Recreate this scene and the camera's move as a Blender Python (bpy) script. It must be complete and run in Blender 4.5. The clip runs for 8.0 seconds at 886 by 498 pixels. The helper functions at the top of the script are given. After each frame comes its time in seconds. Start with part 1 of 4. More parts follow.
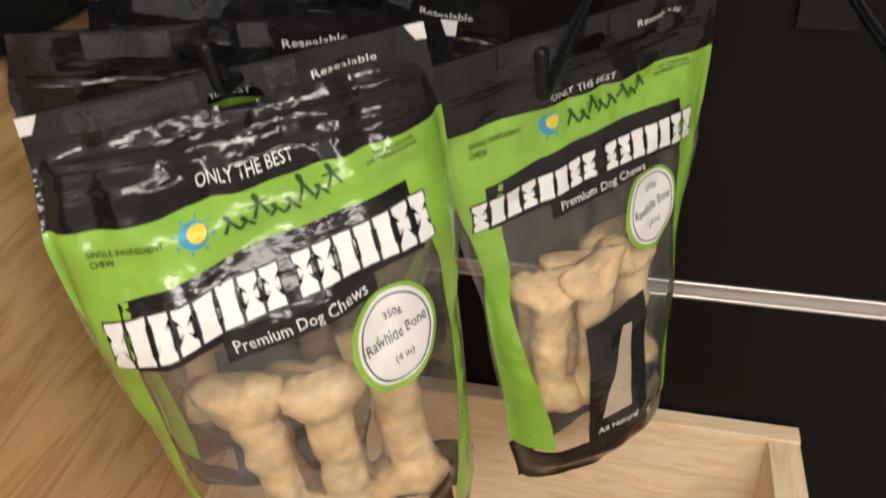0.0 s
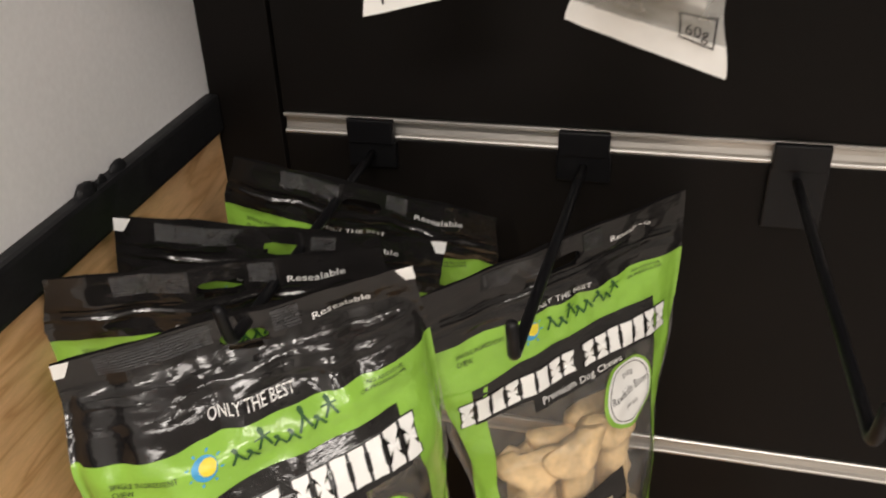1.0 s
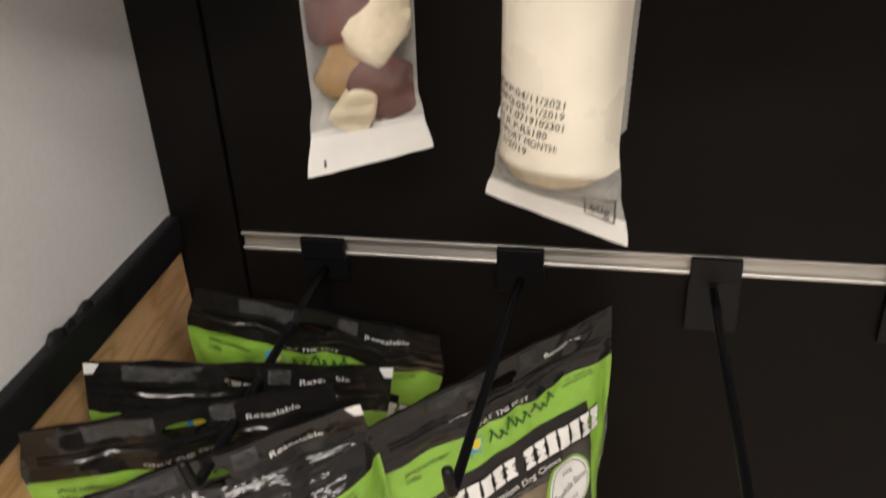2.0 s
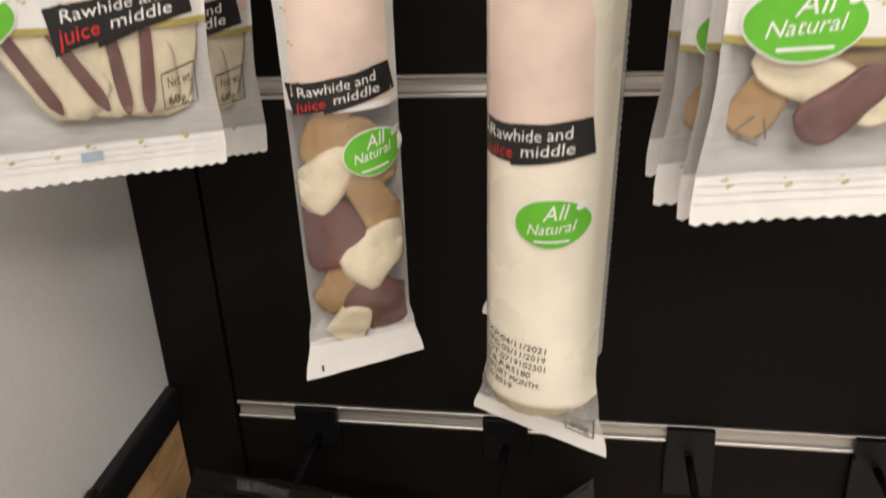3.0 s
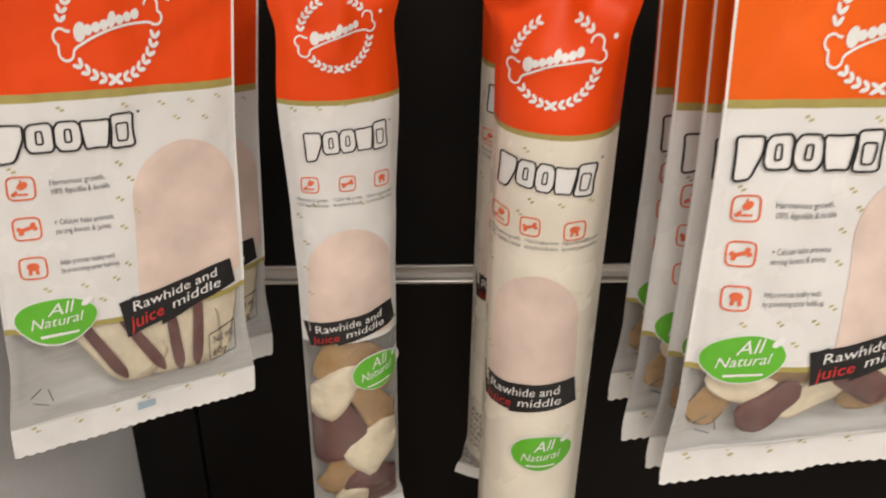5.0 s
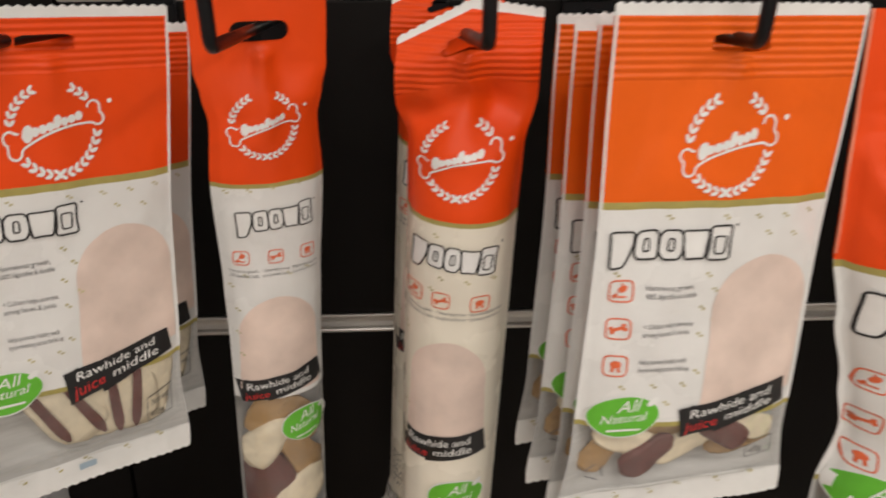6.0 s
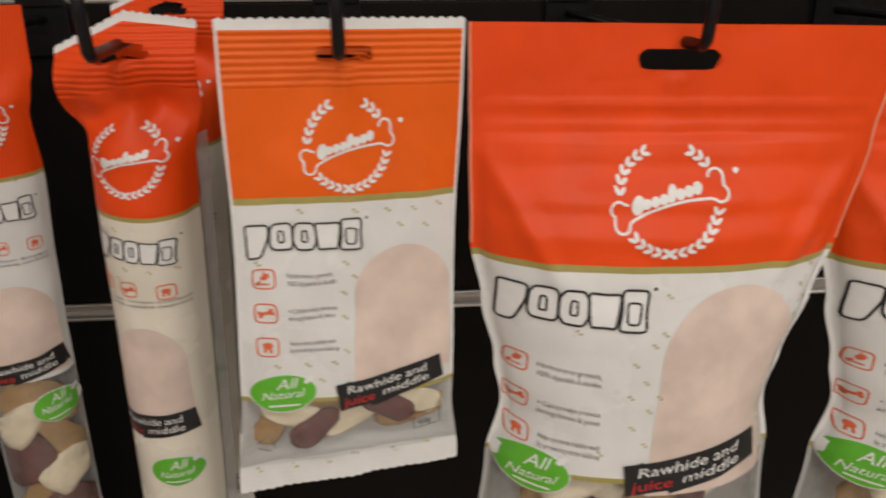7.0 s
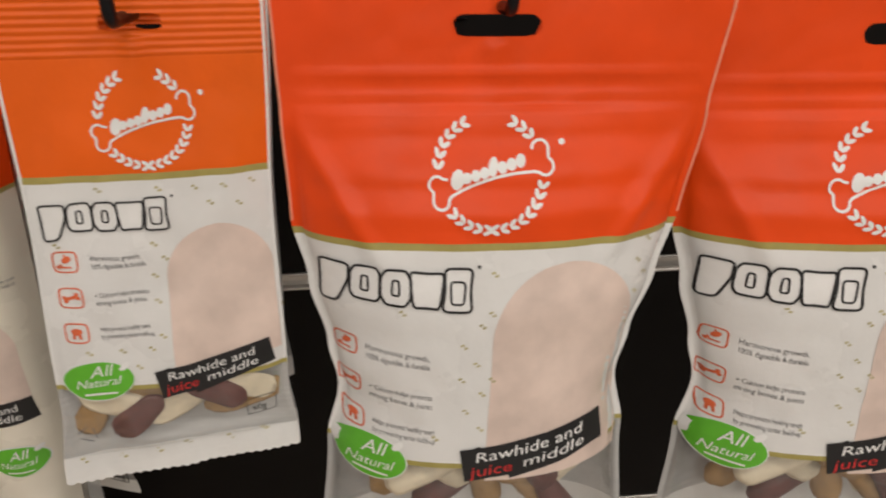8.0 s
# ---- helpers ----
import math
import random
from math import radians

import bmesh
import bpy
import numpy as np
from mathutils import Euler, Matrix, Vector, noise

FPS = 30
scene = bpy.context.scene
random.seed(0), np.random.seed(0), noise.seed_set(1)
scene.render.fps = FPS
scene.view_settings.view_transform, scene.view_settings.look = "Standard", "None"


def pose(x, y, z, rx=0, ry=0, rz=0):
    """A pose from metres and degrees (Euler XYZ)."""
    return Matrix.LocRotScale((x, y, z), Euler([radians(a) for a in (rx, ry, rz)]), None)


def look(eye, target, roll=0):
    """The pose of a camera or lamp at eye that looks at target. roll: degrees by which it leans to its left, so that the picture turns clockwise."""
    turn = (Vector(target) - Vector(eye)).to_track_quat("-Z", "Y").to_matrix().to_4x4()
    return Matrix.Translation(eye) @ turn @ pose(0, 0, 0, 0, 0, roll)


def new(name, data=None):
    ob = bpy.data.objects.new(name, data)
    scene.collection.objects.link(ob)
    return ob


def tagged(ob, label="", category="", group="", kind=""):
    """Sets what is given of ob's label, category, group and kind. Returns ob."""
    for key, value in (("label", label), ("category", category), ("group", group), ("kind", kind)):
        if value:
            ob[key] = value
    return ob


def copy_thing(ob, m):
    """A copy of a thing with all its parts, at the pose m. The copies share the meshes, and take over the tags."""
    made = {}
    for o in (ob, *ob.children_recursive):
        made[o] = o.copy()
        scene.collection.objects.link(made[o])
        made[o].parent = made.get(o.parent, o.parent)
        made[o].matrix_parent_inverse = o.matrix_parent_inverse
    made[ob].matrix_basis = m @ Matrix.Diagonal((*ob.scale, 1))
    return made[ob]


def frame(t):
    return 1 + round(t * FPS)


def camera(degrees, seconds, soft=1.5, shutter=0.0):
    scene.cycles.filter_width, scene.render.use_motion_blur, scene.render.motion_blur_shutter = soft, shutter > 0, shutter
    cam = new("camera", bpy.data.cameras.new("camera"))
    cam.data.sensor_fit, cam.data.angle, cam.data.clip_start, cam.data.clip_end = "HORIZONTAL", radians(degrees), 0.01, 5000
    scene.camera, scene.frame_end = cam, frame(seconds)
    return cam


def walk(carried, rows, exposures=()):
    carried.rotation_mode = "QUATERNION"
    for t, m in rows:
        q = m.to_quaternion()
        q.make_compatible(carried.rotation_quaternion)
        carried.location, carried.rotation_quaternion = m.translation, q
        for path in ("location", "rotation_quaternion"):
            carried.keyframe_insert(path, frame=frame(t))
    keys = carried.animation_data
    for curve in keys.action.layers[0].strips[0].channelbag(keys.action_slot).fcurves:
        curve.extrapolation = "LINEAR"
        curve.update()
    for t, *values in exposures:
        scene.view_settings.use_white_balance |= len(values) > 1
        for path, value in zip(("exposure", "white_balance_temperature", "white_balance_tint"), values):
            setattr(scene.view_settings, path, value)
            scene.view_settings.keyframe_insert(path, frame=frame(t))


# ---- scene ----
cam = camera(56.0, 8.0, soft=1.9, shutter=0.4)
PATH = [
    (0, (0.237, -0.521, 1.104), (-0.177, 1.114, 0.028), -1.8),
    (0.5, (0.24, -0.514, 1.153), (-0.199, 1.13, 0.102), -1.9),
    (1, (0.25, -0.51, 1.198), (-0.205, 1.175, 0.222), -2.1),
    (1.2, (0.264, -0.52, 1.203), (-0.192, 1.17, 0.236), -2.1),
    (2.3, (0.27, -0.509, 1.304), (-0.095, 1.241, 0.406), -3.0),
    (2.5, (0.266, -0.508, 1.319), (-0.094, 1.269, 0.474), -2.8),
    (3, (0.268, -0.513, 1.354), (-0.079, 1.296, 0.573), -3.0),
    (3.5, (0.258, -0.515, 1.394), (-0.073, 1.314, 0.656), -3.3),
    (4, (0.239, -0.516, 1.426), (-0.056, 1.314, 0.674), -3.4),
    (4.5, (0.232, -0.535, 1.455), (0.026, 1.309, 0.706), -2.4),
    (4.7, (0.229, -0.543, 1.467), (0.059, 1.306, 0.721), -2.2),
    (5.8, (0.217, -0.575, 1.514), (0.293, 1.299, 0.82), -0.1),
    (6, (0.23, -0.584, 1.526), (0.311, 1.283, 0.814), -0.3),
    (6.5, (0.296, -0.61, 1.537), (0.42, 1.251, 0.815), -0.3),
    (7, (0.378, -0.626, 1.541), (0.533, 1.224, 0.796), -0.1),
    (7.5, (0.421, -0.622, 1.541), (0.587, 1.214, 0.764), -0.1),
    (8, (0.46, -0.617, 1.533), (0.643, 1.211, 0.743), -0.5),
]
walk(cam, [(t, look(eye, target, roll)) for t, eye, target, roll in PATH],
     exposures=[(0.0, 0.28), (0.5, 0.19), (1.2, 0.32), (2.5, 0.22), (3.2, 0.18), (4.0, -0.05), (4.7, -0.04), (6.0, -0.34), (7.0, -0.60), (7.5, -0.67), (8.0, -0.60)])

# ---- light: a shop with recessed ceiling panels above and behind the camera ----
world = bpy.data.worlds.new("world")
scene.world = world
world.use_nodes = True
world.node_tree.nodes["Background"].inputs[0].default_value = (0.9, 0.95, 1.0, 1)
world.node_tree.nodes["Background"].inputs[1].default_value = 0.05


def ceiling_lamp(x, y, z, sx, sy, watts, tint=(1.0, 0.92, 0.85)):
    data = bpy.data.lights.new("ceiling_lamp", "AREA")
    data.shape, data.size, data.size_y, data.energy, data.color = "RECTANGLE", sx, sy, watts, tint
    ob = new("ceiling_lamp", data)
    ob.matrix_world = pose(x, y, z)
    return ob


ceiling_lamp(0.6, -1.3, 2.67, 1.2, 0.3, 14)
ceiling_lamp(1.9, -1.7, 2.67, 0.3, 1.2, 24)
ceiling_lamp(0.5, -2.7, 2.67, 1.2, 0.6, 44)


# ---- materials ----
def mat(name, col, rough=0.5, metal=0.0, var=0.12, scale=40.0, bump=0.1, bump_scale=200.0, coat=0.0, stretch=(1, 1, 1), dist=0.002, spec=0.5, rvar=0.15):
    m = bpy.data.materials.new(name)
    m.use_nodes = True
    nt = m.node_tree
    n, l = nt.nodes, nt.links
    b = n["Principled BSDF"]
    tc = n.new("ShaderNodeTexCoord")
    mp = n.new("ShaderNodeMapping")
    mp.inputs["Scale"].default_value = stretch
    l.new(tc.outputs["Object"], mp.inputs[0])
    big = n.new("ShaderNodeTexNoise")
    big.inputs["Scale"].default_value, big.inputs["Detail"].default_value = scale, 5
    fine = n.new("ShaderNodeTexNoise")
    fine.inputs["Scale"].default_value, fine.inputs["Detail"].default_value = bump_scale, 4
    l.new(mp.outputs[0], big.inputs[0]), l.new(mp.outputs[0], fine.inputs[0])
    add = n.new("ShaderNodeMath")
    add.operation = "ADD"
    l.new(big.outputs[0], add.inputs[0]), l.new(fine.outputs[0], add.inputs[1])
    mr = n.new("ShaderNodeMapRange")
    mr.inputs[1].default_value, mr.inputs[2].default_value = 0.7, 1.3
    mr.inputs[3].default_value, mr.inputs[4].default_value = 1 - var, 1 + var
    l.new(add.outputs[0], mr.inputs[0])
    mul = n.new("ShaderNodeVectorMath")
    mul.operation = "SCALE"
    mul.inputs[0].default_value = col[:3]
    l.new(mr.outputs[0], mul.inputs["Scale"])
    l.new(mul.outputs[0], b.inputs["Base Color"])
    rr = n.new("ShaderNodeMapRange")
    rr.inputs[1].default_value, rr.inputs[2].default_value = 0.3, 0.7
    rr.inputs[3].default_value, rr.inputs[4].default_value = max(0.03, rough * (1 - rvar)), min(1, rough * (1 + rvar))
    l.new(big.outputs[0], rr.inputs[0]), l.new(rr.outputs[0], b.inputs["Roughness"])
    b.inputs["Metallic"].default_value = metal
    b.inputs["Coat Weight"].default_value = coat
    b.inputs["Coat Roughness"].default_value = 0.15
    b.inputs["Specular IOR Level"].default_value = spec
    bp = n.new("ShaderNodeBump")
    bp.inputs["Strength"].default_value, bp.inputs["Distance"].default_value = bump, dist
    l.new(fine.outputs[0], bp.inputs["Height"]), l.new(bp.outputs[0], b.inputs["Normal"])
    return m


def clear_film(name, haze, tint=(0.86, 0.86, 0.83), rough=0.16, crease=0.3, low=0.6, high=1.5, gloss=0.03):
    """Thin clear plastic: lets light through, with a milky share and a wrinkled gloss."""
    m = bpy.data.materials.new(name)
    m.use_nodes = True
    nt = m.node_tree
    n, l = nt.nodes, nt.links
    n.remove(n["Principled BSDF"])
    out = n["Material Output"]
    tr = n.new("ShaderNodeBsdfTransparent")
    tr.inputs[0].default_value = (0.99, 0.99, 0.985, 1)
    df = n.new("ShaderNodeBsdfDiffuse")
    df.inputs[0].default_value = (*tint, 1)
    gl = n.new("ShaderNodeBsdfGlossy")
    gl.inputs["Roughness"].default_value = rough
    tc = n.new("ShaderNodeTexCoord")
    nz = n.new("ShaderNodeTexNoise")
    nz.inputs["Scale"].default_value, nz.inputs["Detail"].default_value = 55, 3
    l.new(tc.outputs["Object"], nz.inputs[0])
    bp = n.new("ShaderNodeBump")
    bp.inputs["Strength"].default_value, bp.inputs["Distance"].default_value = crease, 0.004
    l.new(nz.outputs[0], bp.inputs["Height"])
    l.new(bp.outputs[0], gl.inputs["Normal"])
    mr = n.new("ShaderNodeMapRange")
    mr.inputs[1].default_value, mr.inputs[2].default_value = 0.3, 0.75
    mr.inputs[3].default_value, mr.inputs[4].default_value = haze * low, haze * high
    l.new(nz.outputs[0], mr.inputs[0])
    a = n.new("ShaderNodeMixShader")
    l.new(mr.outputs[0], a.inputs[0]), l.new(tr.outputs[0], a.inputs[1]), l.new(df.outputs[0], a.inputs[2])
    lw = n.new("ShaderNodeLayerWeight")
    pw = n.new("ShaderNodeMath")
    pw.operation, pw.inputs[1].default_value = "POWER", 3.5
    fr = n.new("ShaderNodeMath")
    fr.operation, fr.inputs[1].default_value, fr.inputs[2].default_value = "MULTIPLY_ADD", 0.55, gloss
    l.new(lw.outputs["Facing"], pw.inputs[0]), l.new(pw.outputs[0], fr.inputs[0])
    c = n.new("ShaderNodeMixShader")
    l.new(fr.outputs[0], c.inputs[0]), l.new(a.outputs[0], c.inputs[1]), l.new(gl.outputs[0], c.inputs[2])
    l.new(c.outputs[0], out.inputs[0])
    return m


def wood(name, light, dark, axis, scale=9.0):
    m = mat(name, light, 0.5, var=0.1, scale=6, bump=0.15, bump_scale=160, stretch=tuple(1.0 if i == axis else 7.0 for i in range(3)))
    nt = m.node_tree
    n, l = nt.nodes, nt.links
    mp = next(x for x in n if x.type == "MAPPING")
    wv = n.new("ShaderNodeTexNoise")
    wv.inputs["Scale"].default_value, wv.inputs["Detail"].default_value, wv.inputs["Distortion"].default_value = scale, 3, 0.6
    l.new(mp.outputs[0], wv.inputs[0])
    rings = n.new("ShaderNodeMath")
    rings.operation = "MULTIPLY"
    rings.inputs[1].default_value = 9.0
    l.new(wv.outputs[0], rings.inputs[0])
    fr = n.new("ShaderNodeMath")
    fr.operation = "PINGPONG"
    fr.inputs[1].default_value = 1.0
    l.new(rings.outputs[0], fr.inputs[0])
    pw = n.new("ShaderNodeMath")
    pw.operation = "POWER"
    pw.inputs[1].default_value = 2.5
    l.new(fr.outputs[0], pw.inputs[0])
    mix = n.new("ShaderNodeMix")
    mix.data_type = "RGBA"
    mix.inputs[6].default_value, mix.inputs[7].default_value = (*light, 1), (*dark, 1)
    l.new(pw.outputs[0], mix.inputs[0])
    mul = next(x for x in n if x.type == "VECT_MATH")
    l.new(mix.outputs[2], mul.inputs[0])
    return m


M_PANEL = mat("black_laminate", (0.0066, 0.0054, 0.0047), 0.52, var=0.25, scale=12, bump=0.05, bump_scale=900, spec=0.13)
M_ALU = mat("brushed_aluminium", (0.56, 0.54, 0.51), 0.42, metal=0.9, var=0.08, scale=25, bump=0.08, bump_scale=350, stretch=(0.08, 1, 1))
M_GROOVE = mat("groove_shadow_black", (0.015, 0.014, 0.014), 0.6)
M_WHITE = mat("white_laminate", (0.86, 0.86, 0.87), 0.45, var=0.04, scale=6, bump=0.03, bump_scale=300)
M_TRIM = mat("black_edge_trim", (0.012, 0.012, 0.013), 0.5, var=0.2, scale=60, bump=0.35, bump_scale=120, spec=0.2)
M_WOOD = wood("pine_veneer", (0.76, 0.48, 0.245), (0.56, 0.31, 0.135), 1, 6.0)
M_PINE = wood("pale_pine", (0.86, 0.70, 0.48), (0.77, 0.57, 0.34), 0)
M_PINEY = wood("pale_pine_side", (0.86, 0.70, 0.48), (0.77, 0.57, 0.34), 1)
M_HOOK = mat("black_hook_plastic", (0.006, 0.006, 0.007), 0.36, var=0.1, bump=0.05, spec=0.25)
M_FLOOR = mat("pale_floor", (0.50, 0.46, 0.42), 0.5, scale=3)
M_ROOM = mat("room_paint", (0.55, 0.54, 0.52), 0.7, scale=3)
M_CEIL = mat("ceiling_paint", (0.75, 0.75, 0.74), 0.8, scale=3)
M_ORANGE = mat("orange_print", (0.86, 0.072, 0.004), 0.48, var=0.07, scale=24, bump=0.22, bump_scale=30, dist=0.006, spec=0.3)
M_ORANGE_B = mat("bright_orange_print", (0.88, 0.130, 0.006), 0.44, var=0.07, scale=24, bump=0.22, bump_scale=30, dist=0.006, spec=0.3)


def ribbed(name, base, pitch, depth=0.0006):
    """A copy of a print with the fine cross ribs of a heat seal."""
    m = base.copy()
    m.name = name
    n, l = m.node_tree.nodes, m.node_tree.links
    wv = n.new("ShaderNodeTexWave")
    wv.bands_direction = "Z"
    wv.inputs["Scale"].default_value = 0.314 / pitch
    wv.inputs["Distortion"].default_value = 0.3
    tc = next(x for x in n if x.type == "TEX_COORD")
    l.new(tc.outputs["Object"], wv.inputs[0])
    old = next(x for x in n if x.type == "BUMP")
    bp = n.new("ShaderNodeBump")
    bp.inputs["Strength"].default_value, bp.inputs["Distance"].default_value = 0.8, depth
    l.new(wv.outputs[1], bp.inputs["Height"]), l.new(old.outputs[0], bp.inputs["Normal"])
    l.new(bp.outputs[0], n["Principled BSDF"].inputs["Normal"])
    return m


M_ORANGE_R = ribbed("ribbed_orange", M_ORANGE, 0.0033)
M_ORANGE_BR = ribbed("ribbed_bright_orange", M_ORANGE_B, 0.0033)
M_EDGE = mat("pale_orange_edge", (0.86, 0.30, 0.18), 0.4, var=0.1)
M_GOLD = mat("olive_gold_print", (0.40, 0.34, 0.10), 0.4, var=0.08)
M_PAPER = mat("white_print", (0.80, 0.80, 0.78), 0.27, var=0.05, scale=18, bump=0.34, bump_scale=28, dist=0.006)
M_IVORY = mat("ivory_print", (0.86, 0.81, 0.69), 0.28, var=0.06, scale=18, bump=0.14, bump_scale=26, dist=0.005)
M_SEAL = mat("white_seal", (0.84, 0.84, 0.82), 0.4, var=0.03, bump=0.15, bump_scale=150)
M_CLEAR = clear_film("clear_film", 0.035, (0.95, 0.95, 0.93), 0.12, 0.6, 0.3, 2.4, 0.06)
M_CLEARP = clear_film("clear_pouch_film", 0.045, (0.92, 0.91, 0.88), 0.12, 1.0, gloss=0.08)
M_CRIMP = clear_film("crimped_clear_film", 0.62, low=0.88, high=1.12)
M_HAZY = clear_film("hazy_clear_film", 0.30, low=0.8, high=1.3)
M_INK = mat("black_ink", (0.012, 0.012, 0.013), 0.4, var=0.1, bump=0.05)
M_GREYINK = mat("grey_ink", (0.16, 0.16, 0.17), 0.5)
M_WINK = mat("white_ink", (0.85, 0.85, 0.83), 0.4, var=0.03, bump=0.05)
M_RINK = mat("red_ink", (0.62, 0.03, 0.03), 0.4)
M_OINK = mat("orange_ink", (0.80, 0.16, 0.06), 0.4)
M_PATCH = mat("pale_peach_print", (0.79, 0.64, 0.56), 0.38, var=0.16, scale=18, bump=0.08, bump_scale=46)
M_FLECK = mat("pale_gold_fleck", (0.50, 0.45, 0.22), 0.4, var=0.2)
M_LEAF = mat("leaf_green_print", (0.13, 0.50, 0.035), 0.36, var=0.06)
M_PBLACK = mat("glossy_black_film", (0.013, 0.012, 0.012), 0.12, var=0.25, scale=30, bump=0.24, bump_scale=64, dist=0.0045, stretch=(0.6, 0.8, 1.7))
M_PRIB = ribbed("ribbed_black_film", mat("sheen_black_film", (0.022, 0.022, 0.024), 0.20, var=0.3, scale=90, bump=0.6, bump_scale=500, coat=0.4), 0.0014, 0.0008)
M_PGREEN = mat("glossy_lime_film", (0.265, 0.50, 0.065), 0.20, var=0.12, scale=26, bump=0.40, bump_scale=38, dist=0.007, coat=0.3)
M_PDGREEN = mat("dark_green_ink", (0.02, 0.085, 0.02), 0.35)
M_BLUE = mat("sky_blue_ink", (0.05, 0.33, 0.62), 0.35)
M_YELLOW = mat("yellow_ink", (0.80, 0.66, 0.05), 0.35)
M_CREAM = mat("rawhide_cream", (0.82, 0.73, 0.55), 0.55, var=0.12, scale=60, bump=0.3, bump_scale=220)
M_MAROON = mat("meat_maroon", (0.13, 0.040, 0.035), 0.5, var=0.3, scale=90, bump=0.4, bump_scale=260)
M_TAN = mat("rawhide_tan", (0.42, 0.26, 0.11), 0.55, var=0.2, scale=70, bump=0.3, bump_scale=220)
M_BONE = mat("rawhide_bone", (0.77, 0.55, 0.29), 0.40, var=0.30, scale=34, bump=0.35, bump_scale=120, dist=0.004)

# ---- mesh helpers ----


def link_mesh(name, bm, mats, smooth=True):
    me = bpy.data.meshes.new(name)
    bm.normal_update()
    bm.to_mesh(me)
    bm.free()
    for m in mats if isinstance(mats, (list, tuple)) else [mats]:
        me.materials.append(m)
    if smooth:
        me.shade_smooth()
    return me


def part(name, bm, material, parent, label="", smooth=True):
    ob = new(name, link_mesh(name, bm, material, smooth))
    ob.parent = parent
    if label:
        ob["label"] = label
    return ob


def add_box(bm, x0, x1, y0, y1, z0, z1, bevel=0.0):
    r = bmesh.ops.create_cube(bm, size=1.0, matrix=Matrix.Translation(((x0 + x1) / 2, (y0 + y1) / 2, (z0 + z1) / 2)) @ Matrix.Diagonal((x1 - x0, y1 - y0, z1 - z0, 1)))
    if bevel:
        es = list({e for v in r["verts"] for e in v.link_edges})
        bmesh.ops.bevel(bm, geom=es, offset=bevel, segments=2, affect="EDGES", profile=0.6)
    return bm


def box_bm(*a, bevel=0.0):
    return add_box(bmesh.new(), *a, bevel=bevel)


def slab(name, a, material, label, category="", bevel=0.0):
    ob = new(name, link_mesh(name, box_bm(*a, bevel=bevel), material, False))
    return tagged(ob, label, category or name.split("_")[0], kind="structure")


def tube_bm(bm, pts, r, seg=10, cap=True):
    """A round rod along a polyline, with a rounded end."""
    pts = [Vector(p) for p in pts]
    rings = []
    side = Vector((1, 0, 0))
    n = len(pts)
    for i, p in enumerate(pts):
        d = (pts[min(i + 1, n - 1)] - pts[max(i - 1, 0)]).normalized()
        up = d.cross(side).normalized()
        sd = up.cross(d).normalized()
        rings.append([bm.verts.new(p + r * (math.cos(2 * math.pi * k / seg) * sd + math.sin(2 * math.pi * k / seg) * up)) for k in range(seg)])
    for a, b in zip(rings, rings[1:]):
        for k in range(seg):
            bm.faces.new((a[k], a[(k + 1) % seg], b[(k + 1) % seg], b[k]))
    if cap:
        for ring, q in ((rings[0], pts[0]), (rings[-1], pts[-1] + (pts[-1] - pts[-2]).normalized() * r * 0.6)):
            c = bm.verts.new(q)
            for k in range(seg):
                bm.faces.new((ring[k], ring[(k + 1) % seg], c))
    bmesh.ops.recalc_face_normals(bm, faces=bm.faces)
    return bm


# ---- printed writing, made once for each string ----
GLYPHS = {}


def glyphs(body):
    if body not in GLYPHS:
        cu = bpy.data.curves.new("writing", "FONT")
        cu.body, cu.size, cu.resolution_u = body, 1.0, 2
        cu.align_x = "LEFT"
        ob = new("writing", cu)
        me = bpy.data.meshes.new_from_object(ob.evaluated_get(bpy.context.evaluated_depsgraph_get()))
        vs = [(v.co.x, v.co.y) for v in me.vertices]
        GLYPHS[body] = (vs, [tuple(p.vertices) for p in me.polygons], max(v[0] for v in vs))
        bpy.data.objects.remove(ob)
        bpy.data.curves.remove(cu)
        bpy.data.meshes.remove(me)
    return GLYPHS[body]


def spread(*rows):
    """A straight-line table: where a printed depth comes to lie on the filled bag."""
    def at(v):
        for (a, p), (b, q) in zip(rows, rows[1:]):
            if v <= b:
                return p + (q - p) * (v - a) / (b - a)
        return rows[-1][1] + v - rows[-1][0]
    return at


